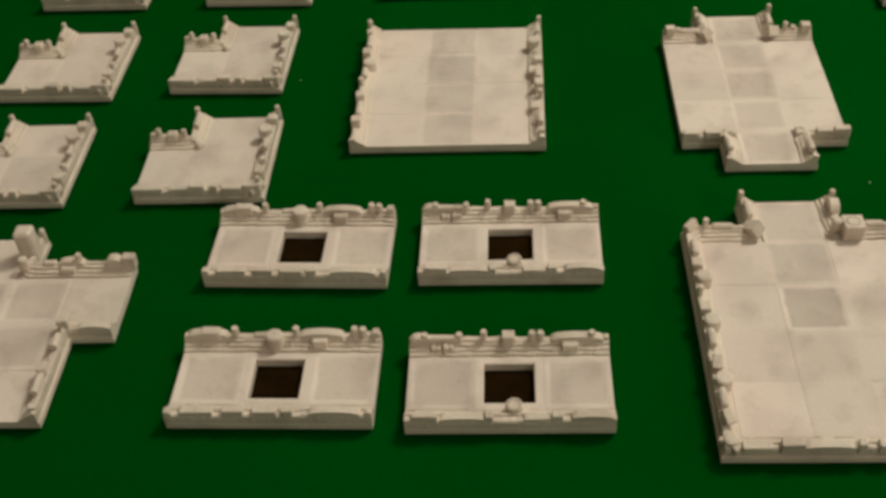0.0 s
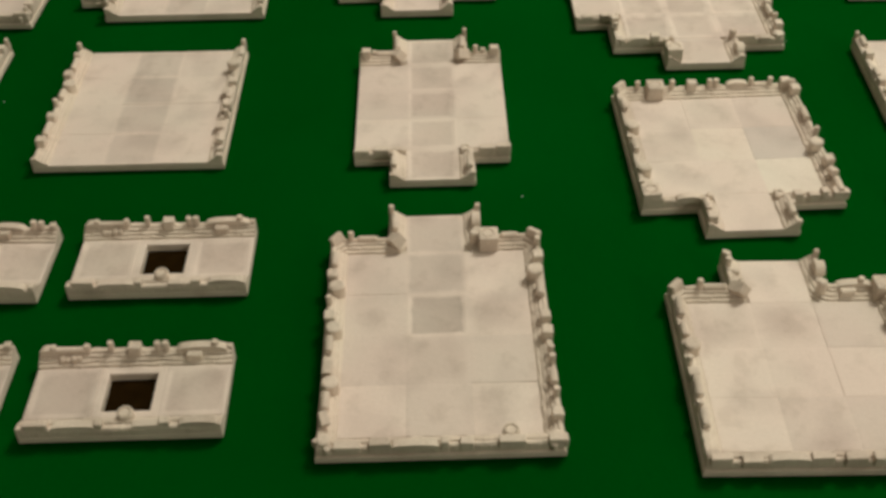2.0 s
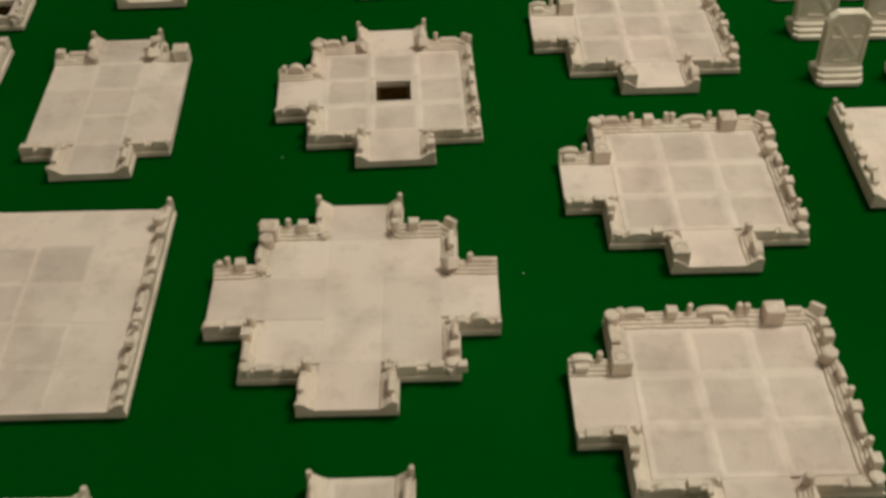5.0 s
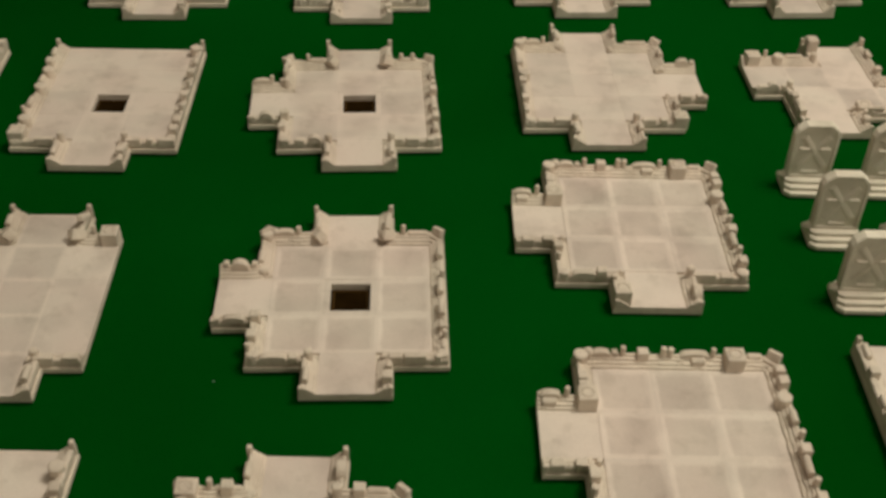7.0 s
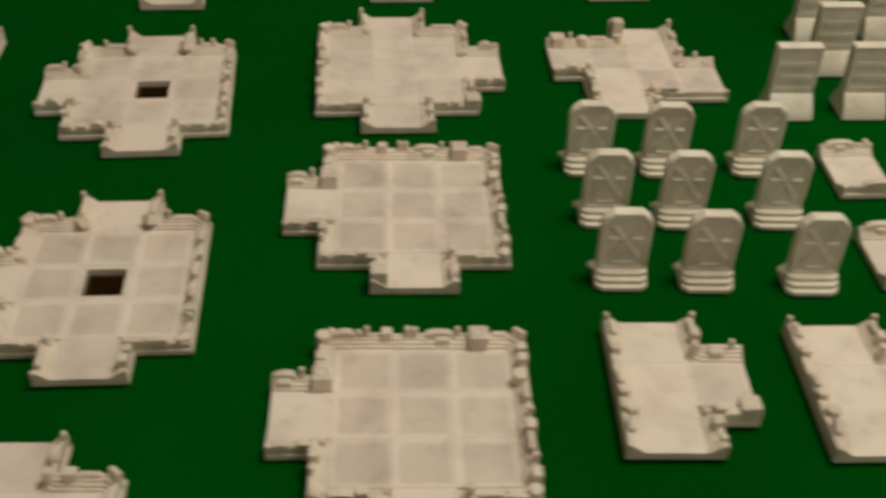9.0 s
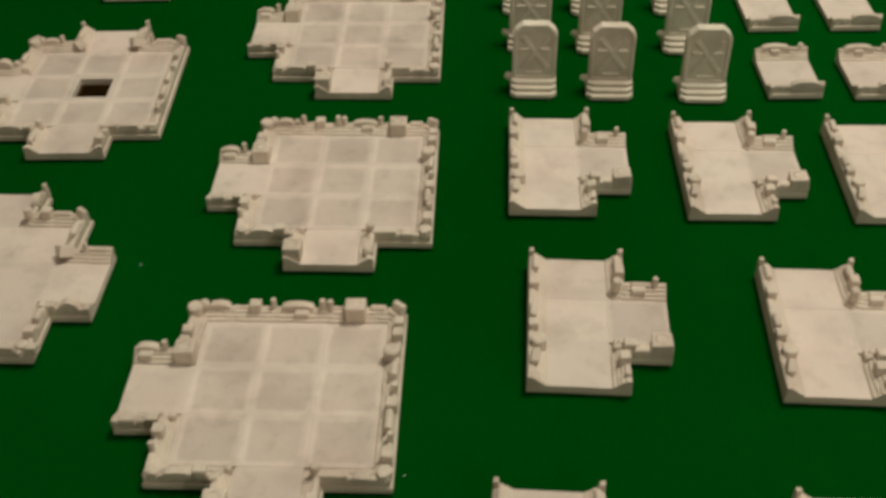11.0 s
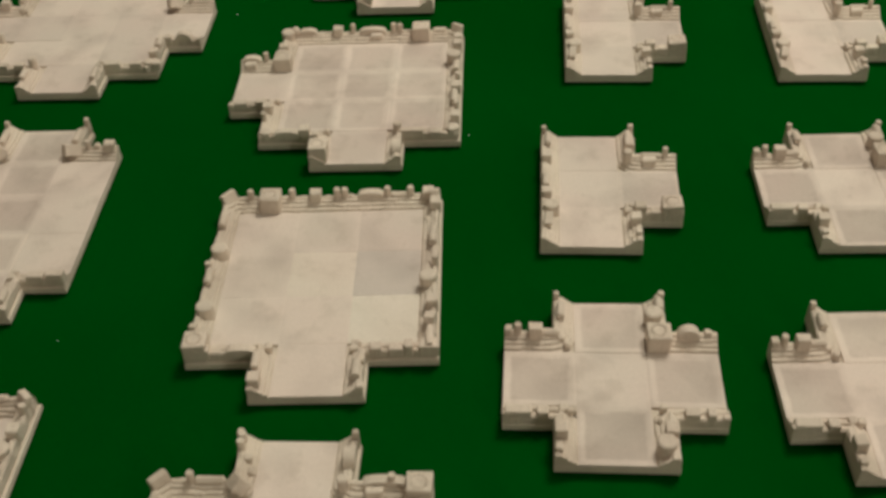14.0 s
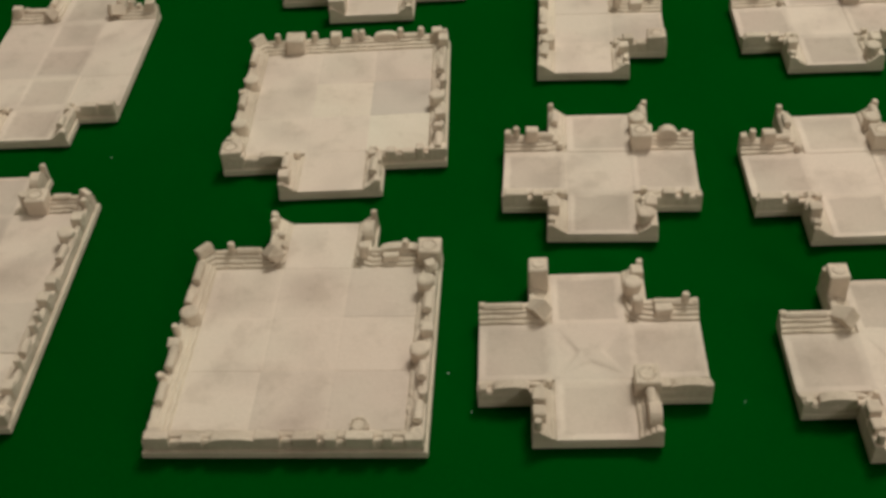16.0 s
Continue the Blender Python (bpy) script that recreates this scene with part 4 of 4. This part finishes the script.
dungeon_tile(ROOM + [SB], [OB], by_two((-W, -W), (3 * U + W, -W), (309.2, 250.8), (401.9, 246.2)),
             "off-white plaster room tile with one passage", 171, "flat", None, BACK_A, (), {(1, 2): "faint", (0, 2): "faint"})
dungeon_tile(ROOM + [SF], [OF], by_two((-W, -W), (3 * U + W, -W), (313.9, 397.6), (408.0, 396.0)), "off-white plaster room tile with one passage", 172, "flat", None,
             {"b": [("peg", 4.4), ("bigcube", 12.8), ("peg", 21.8), ("cube", 31.2), ("pegs", 42.2), ("arch", 54.6, 11), ("peg", 61.6), ("peg", 71.2), ("cube", 78.8), ("beam", 67.0, 9, 9.2)],
              "l": [("log", 66.5), ("disc", 48.4), ("post", 40.0), ("log", 32.2), ("disc", 15.0), ("post", 5.7), ("bigcube", -3.4), ("log", -13.0), ("cube", -21.0)],
              "r": [("cube", 74.6), ("log", 54.2), ("peg", 38.6), ("disc", 29.7), ("cube", 16.0), ("wedge", 7.0), ("log", -2.0), ("post", -12.8), ("log", -17.0)],
              "f": [("block", -2.4, 8), ("arch", 13.0, 11), ("block", 61.8, 4), ("block", 69.0, 5, 8.4), ("block", 73.6, 3, 10.0), ("block", 81.0, 7, 9.6)],
              ("corner", 0, 0): "none", ("corner", 3, 3): "wedge"}, (), {(2, 1): "cool", (1, 2): "faint", (1, 1): "bright", (2, 0): "bright", (0, 1): "faint"})
GRID = {"b": [("disc", -5.0), ("ball", -1.4), ("arch", 5.0, 9), ("cube", 20.0), ("peg", 28.0), ("arch", 38.0, 14), ("plate", 40.0), ("pegs", 50.4), ("bigcube", 62.8), ("beam", 72.2, 7), ("arch", -20.0, 9), ("peg", -12.8), ("plate", -20.4)],
        "r": [("cube", 73.0), ("cube", 65.4), ("disc", 55.8), ("log", 45.4), ("peg", 35.6), ("cube", 27.6), ("log", 19.4), ("peg", 11.0), ("cube", 2.0), ("dome", -18.6)],
        "l": [("cube", 66.0), ("cube", 60.0), ("cube", 12.0), ("peg", 4.0), ("bigcube", -20.0), ("post", -9.0)],
        "f": [("block", -19.5, 6, 8.6), ("block", -9.9, 5), ("post", -3.4), ("arch", 5.6, 11), ("cube", 14.1), ("block", 62.2, 11), ("block", 73.0, 6, 8.4), ("post", 80.4)],
        ("corner", 0, 2): "bigcube", ("corner", 0, 1): "rubble", ("corner", 0, 3): "none"}
GRID_LATER = {**GRID, "b": [("disc", -5.0), ("ball", -1.4), ("arch", 4.4, 8), ("post", 10.4), ("peg", 14.0), ("cube", 23.0), ("pegs", 33.6), ("arch", 46.0, 13), ("plate", 47.3), ("peg", 54.1), ("bigcube", 63.2), ("beam", 72.6, 7), ("arch", -20.0, 9), ("peg", -12.8), ("plate", -20.4)]}
for k, (wa, wb) in enumerate((((349.4, 517.2), (391.4, 515.8)), ((363.2, 658.3), (404.9, 656.9)), ((365.2, 802.2), (407.8, 801.0)))):
    dungeon_tile(ROOM + [SF, SL], [OF, OL], by_two(*STUB, wa, wb), "off-white plaster room tile with a nine-square grid floor", 173, "dished", None, GRID if k == 0 else GRID_LATER, toned={SF: "flat" if k else "faint", SL: "flat" if k else "faint"})
dungeon_tile(ROOM + [SF, SB, SR], [OF, OB, OR], by_two(*STUB, (362.2, 939.2), (404.9, 939.2)), "off-white plaster room tile with three passages", 176, "flat", None,
             {"b": [("disc", -3.6), ("ball", -0.6), ("arch", 5.4, 9), ("peg", 11.4), ("bigcube", 55.0), ("beam", 69.0, 14), ("dome", 93.6), ("post", 99.4)],
              "l": [("cube", 56.0), ("disc", 43.0), ("cube", 34.2), ("log", 24.0), ("cube", 14.0), ("log", 4.0), ("log", 90.0), ("log", -16.0)],
              "f": [("block", 4.0, 8, 8.4), ("block", 13.8, 9), ("block", 63.0, 8), ("block", 71.2, 4), ("bigcube", 81.0), ("block", 88.5, 7), ("block", 96.6, 3), ("post", 99.6)],
              "r": [("log", 10.0), ("log", 68.0), ("pegs", 92.0), ("log", -14.5)], ("corner", 3, 0): "none", ("corner", 1, 3): "rubble", ("corner", 2, 3): "rubble", ("corner", 0, 3): "none"})
dungeon_tile([(0, 0), (1, 0), (0, 1), (1, 1), (0, -1), (1, 2), (-1, 1), (2, 0)], [(0, -1, "f"), (1, 2, "b"), (-1, 1, "l"), (2, 0, "r")],
             at(506.5, 977.5, 0), "off-white plaster pinwheel junction tile", 177, "flat", None,
             {("b", 0, 2): [("bigcube", -19.0), ("peg", -10.4), ("disc", -2.6), ("beam", 7.0, 11)], ("b", 1, 2): [("bigcube", -19.0), ("peg", -10.4), ("disc", -2.6), ("beam", 8.0, 11)],
              ("l", 1, 3): [("tower", 66.0)], ("f", -1, 1): [("block", -21.0, 6), ("dome", -15.0), ("post", -8.0)], ("f", 1, 0): [("bigcube", 34.0), ("log", 42.0)]}, [(0, 1), (1, 0), (2, 0)])

# passages with a side arm, and crossings
TEE = [(0, 0), (0, 1), (0, 2), (1, 1)]
TEE_OPEN = [(0, 0, "f"), (0, 2, "b"), (1, 1, "r")]
TEE_PLAN = {"b": [("beam", 40.0, 9), ("plate", 38.9), ("peg", 46.0)], "l": [("wedge", 10.6), ("disc", 20.6), ("cube", 29.6), ("log", 37.6), ("cube", 54.4), ("log", 68.0)],
            "f": [("cube", 33.0), ("block", 40.0, 6, 8.2), ("bigcube", 46.2)], "r": [("disc", 21.0), ("cube", 12.0), ("post", 4.0), ("log", 70.0), ("cube", 63.0)], ("corner", 1, 2): "drum", ("corner", 1, 1): "rubble"}
for wa, wb in (((467.9, 697.6), (510.0, 695.8)), ((469.8, 583.0), (512.0, 580.2)), ((449.0, 456.0), (490.2, 453.1)),
               ((553.4, 692.4), (595.6, 691.2)), ((572.0, 575.9), (613.8, 573.4)), ((632.0, 688.6), (674.0, 687.0))):
    dungeon_tile(TEE, TEE_OPEN, by_two(*SMALL, wa, wb), "off-white plaster corridor tile with a side arm", 181, "flat", None, TEE_PLAN, [(1, 1)], ledge=0.25)
CROSS = [(0, 0), (0, 1), (0, 2), (1, 1), (-1, 1)]
CROSS_OPEN = [(0, 0, "f"), (0, 2, "b"), (1, 1, "r"), (-1, 1, "l")]
C_PLAN = {"b": [("post", -24.0), ("peg", -20.6), ("cube", -14.2), ("beam", -9.0, 7), ("dome", 40.5), ("post", 47.6)], "l": [("log", 67.0), ("plate", 20.6), ("cube", 10.1), ("post", 3.0)],
          "r": [("log", 72.0), ("disc", 66.0), ("log", 18.0), ("cube", 11.7), ("disc", 5.7)], "f": [("block", -20.0, 9), ("block", -11.6, 4), ("block", 32.0, 4), ("block", 38.4, 5), ("block", 44.8, 3)],
          ("corner", 1, 2): "bigcube", ("corner", 0, 2): "rubble", ("corner", 0, 1): "rubble", ("corner", 1, 1): "rubble"}
D_PLAN = {"b": [("beam", -16.7, 15, 9.0), ("beam", 40.4, 11), ("plate", 38.6), ("peg", 46.4)], "l": [("tower", 69.6), ("cube", 14.0), ("cube", 7.4), ("peg", 2.0)],
          "r": [("cube", 71.6), ("disc", 64.8), ("log", 13.0), ("dome", 7.0)], "f": [("post", -23.6), ("arch", -14.4, 12), ("block", 35.4, 4), ("arch", 43.4, 12)],
          ("corner", 0, 2): "tipcube", ("corner", 1, 2): "drum", ("corner", 1, 1): "bigcube", ("corner", 0, 1): "rubble"}
for k, (wa, wb) in enumerate((((446.1, 345.9), (487.8, 343.1)), ((559.8, 450.2), (601.2, 448.6)), ((543.0, 336.5), (584.4, 335.4)))):
    dungeon_tile(CROSS, CROSS_OPEN, by_two(*SMALL, wa, wb), "off-white plaster crossing tile with four arms", 190, "panel", None, C_PLAN, [(-1, 1), (0, 2), (0, 0), (1, 1)], {(-1, 1): "worn", (0, 0): "worn"}, 0.3)
for k, (wa, wb) in enumerate((((435.0, 248.2), (476.2, 246.8)), ((537.5, 237.3), (578.9, 236.2)))):
    dungeon_tile(CROSS, CROSS_OPEN, by_two(*SMALL, wa, wb), "off-white plaster crossing tile with a tall square stone", 191, "panel", None, D_PLAN, [(-1, 1), (0, 2), (0, 0), (1, 1)], {(0, 1): "vault", (0, 2): "worn"}, 0.2)

# single squares of corridor
for x, y in ((614.8, 797.5), (619.0, 871.5), (668.0, 871.4), (661.8, 796.0)):
    dungeon_tile([(0, 0)], [(0, 0, "l"), (0, 0, "r")], at(x, y + W, 0.5) @ Matrix.Diagonal((1.16, 1, 1, 1)), "short off-white plaster corridor tile", 201, "flat", None,
                 {"b": ["arch", "peg"], "f": ["rubble", "gap", "arch"]})
for y in (781.0, 839.2, 898.0, 956.4, 1013.0):
    dungeon_tile([(0, 0)], [(0, 0, "b")], at(-14.3, y + W, 0), "off-white plaster dead-end tile with a dark pit", 211, "flat", (0, 0),
                 {"f": ["rubble", "rubble", "gap", "gap", "rubble", "cube"]})


# ---- standing doors ----
def stepped_base(kind):
    """A base with three steps to the front and back (doors), or a scooped foot (slabs)."""
    bm = bmesh.new()
    w2 = 12.4 if kind == "door" else 13.0
    if kind == "door":
        side = [(0, 0), (-0.6, 0.4), (-0.6, 2.4), (0.2, 2.9), (2.2, 3.1), (1.8, 3.4), (1.8, 5.2), (2.6, 5.6), (5.0, 5.8), (4.6, 6.1), (4.6, 7.8), (5.4, 8.2), (8.2, 8.4)]
        side = [(y * 0.86, z) for y, z in side]
    else:
        side = [(0, 0), (-0.2, 0.4), (0.1, 2.0), (1.0, 4.6), (2.4, 7.4), (4.2, 10.2), (6.0, 12.6), (7.2, 13.8), (8.2, 14.0)]
    depth = 20.0 if kind == "door" else 23.0
    line = side + [(depth - y, z) for y, z in reversed(side)]
    cut = 2.8 if kind == "door" else 0.6
    lines = [[bm.verts.new((x * (1 - 0.004 * z), y, z)) for y, z in line] for x in (-w2 - 0.3, -w2 + cut, w2 - cut, w2 + 0.3)]
    for v in lines[0] + lines[-1]:
        v.co.y = depth / 2 + (v.co.y - depth / 2) * (0.74 if kind == "door" else 0.95)
    for a, b in zip(lines, lines[1:]):
        for k in range(len(line)):
            n = (k + 1) % len(line)
            bm.faces.new((a[k], a[n], b[n], b[k]))
    bm.faces.new(lines[0])
    bm.faces.new(lines[-1][::-1])
    return bm


def slab_mesh(outline, y0, y1, inset, sink):
    """An upright slab with a sunk panel on both faces."""
    bm = bmesh.new()
    cx = sum(p[0] for p in outline) / len(outline)
    cz = (min(p[1] for p in outline) + max(p[1] for p in outline)) / 2

    def ring(scale, y):
        return [bm.verts.new((cx + (x - cx) * scale, y, cz + (z - cz) * (1 - (1 - scale) * 0.62))) for x, z in outline]

    rings = [ring(1 - inset, y0 + sink), ring(1 - inset * 0.8, y0), ring(0.97, y0), ring(1.0, y0 + 0.5), ring(1.0, y1 - 0.5), ring(0.97, y1), ring(1 - inset * 0.8, y1), ring(1 - inset, y1 - sink)]
    for a, b in zip(rings, rings[1:]):
        for k in range(len(a)):
            n = (k + 1) % len(a)
            bm.faces.new((a[k], a[n], b[n], b[k]))
    bm.faces.new(rings[0])
    bm.faces.new(rings[-1][::-1])
    return bm


def door():
    d = tagged(new("toy_gate"), "grey-white plaster door slab standing on a stepped base", "game piece", "rows of standing plaster doors", kind="thing")
    link("base", stepped_base("door"), PLASTER_DOOR, d)
    out = [(-11.9, 8.2), (11.9, 8.2), (12.1, 35.2), (10.7, 38.2), (6.8, 41.5), (-6.8, 41.5), (-10.7, 38.2), (-12.1, 35.2)]
    panel = link("slab", slab_mesh(out, 7.0, 13.0, 0.19, 0.8), PLASTER_DOOR, d)
    bm = bmesh.new()
    bmesh.ops.create_cone(bm, cap_ends=True, segments=10, radius1=2.6, radius2=1.5, depth=4.2, matrix=Matrix.Translation((-13.8, 10.0, 8.2)) @ Matrix.Rotation(radians(-72), 4, "Y"))
    link("lug", bm, PLASTER_DOOR, d, "stubby plaster lug on the base's end")
    for y, s in ((8.0, 1), (12.0, -1)):
        for turn in (-54, 54):
            bm = bmesh.new()
            ridge = [(-12.4, 0.0, -2.3), (-12.4, 0.0, 2.3), (12.4, 0.0, 2.3), (12.4, 0.0, -2.3), (-11.2, -0.75 * s, -0.5), (-11.2, -0.75 * s, 0.5), (11.2, -0.75 * s, 0.5), (11.2, -0.75 * s, -0.5)]
            ends = [bm.verts.new(p) for p in ridge]
            for q in ((0, 1, 2, 3), (4, 5, 6, 7), (0, 1, 5, 4), (1, 2, 6, 5), (2, 3, 7, 6), (3, 0, 4, 7)):
                bm.faces.new([ends[k] for k in q])
            bmesh.ops.transform(bm, matrix=Matrix.Translation((0, y - (0.02 if turn < 0 else 0.16) * s, 24.5)) @ Matrix.Rotation(radians(turn), 4, "Y"), verts=bm.verts)
            link("brace", bm, PLASTER_DOOR, panel)
        for x in (-5.6, 5.6):
            bm = bmesh.new()
            box_mesh(bm, (x - 2.9, y - 1.5, 25.7), (x + 2.9, y + 1.5, 27.6), 0.7)
            link("hinge_bar", bm, PLASTER_DOOR, panel)
        bm = bmesh.new()
        box_mesh(bm, (-4.6, y - 1.1, 11.4), (4.6, y + 1.1, 12.9), 0.6)
        link("foot_bar", bm, PLASTER_DOOR, panel)
    return d


def slab():
    d = tagged(new("toy_slab"), "grey-white plaster plain slab standing on a scooped foot", "game piece", "rows of standing plaster slabs", kind="thing")
    link("base", stepped_base("slab"), PLASTER_DOOR, d)
    out = [(-13.0, 10.2), (13.0, 10.2), (13.2, 26.0), (13.4, 43.5), (12.8, 44.5), (-12.8, 44.5), (-13.4, 43.5), (-13.2, 26.0)]
    body = link("slab", slab_mesh(out, 7.8, 15.2, 0.12, 0.3), PLASTER_DOOR, d)
    for z in (16.5, 24.5, 33.0):
        bm = bmesh.new()
        box_mesh(bm, (-10.6, 7.9, z - 2.2), (10.6, 15.1, z + 2.2), 0.6)
        link("band", bm, PLASTER_DOOR, body)
    return d


first = None
for row in (((474.7, 801.2), (516.5, 798.4), (567.3, 794.8)), ((475.3, 849.5), (515.6, 847.4), (566.0, 846.0)), ((474.3, 895.0), (516.2, 893.0), (567.2, 892.5))):
    for x, y in row:
        m = at(x + 11.2, y, -2.5)
        if first is None:
            first = door()
            first.matrix_world = m
        else:
            copy_thing(first, m)
first = None
for row in (((602.0, 948.4), (646.8, 948.6), (689.0, 949.4)), ((643.8, 998.4), (694.5, 999.3), (740.0, 999.8)), ((646.5, 1041.0), (694.1, 1042.5), (738.0, 1042.7))):
    for x, y in row:
        m = at(x + 13.2, y + 0.5, -0.5)
        if first is None:
            first = slab()
            first.matrix_world = m
        else:
            copy_thing(first, m)


def lint():
    """Stray white flecks on the cloth."""
    bm = bmesh.new()
    rng = random.Random(5)
    for x, y in ((182.3, 759.2), (-2.5, 514.3), (416.0, 264.4), (297.0, 663.7), (421.7, 541.1), (261.4, 415.4), (505.0, 263.9), (408.3, 281.8)):
        r = rng.uniform(0.18, 0.3)
        bmesh.ops.create_icosphere(bm, subdivisions=1, radius=r, matrix=Matrix.Translation((x, y, 0.2)) @ Matrix.Diagonal((1.5, 1, 0.5, 1)))
    tagged(link("lint", bm, LINT), "tiny white lint flecks on the green cloth", "lint", kind="stuff")


lint()
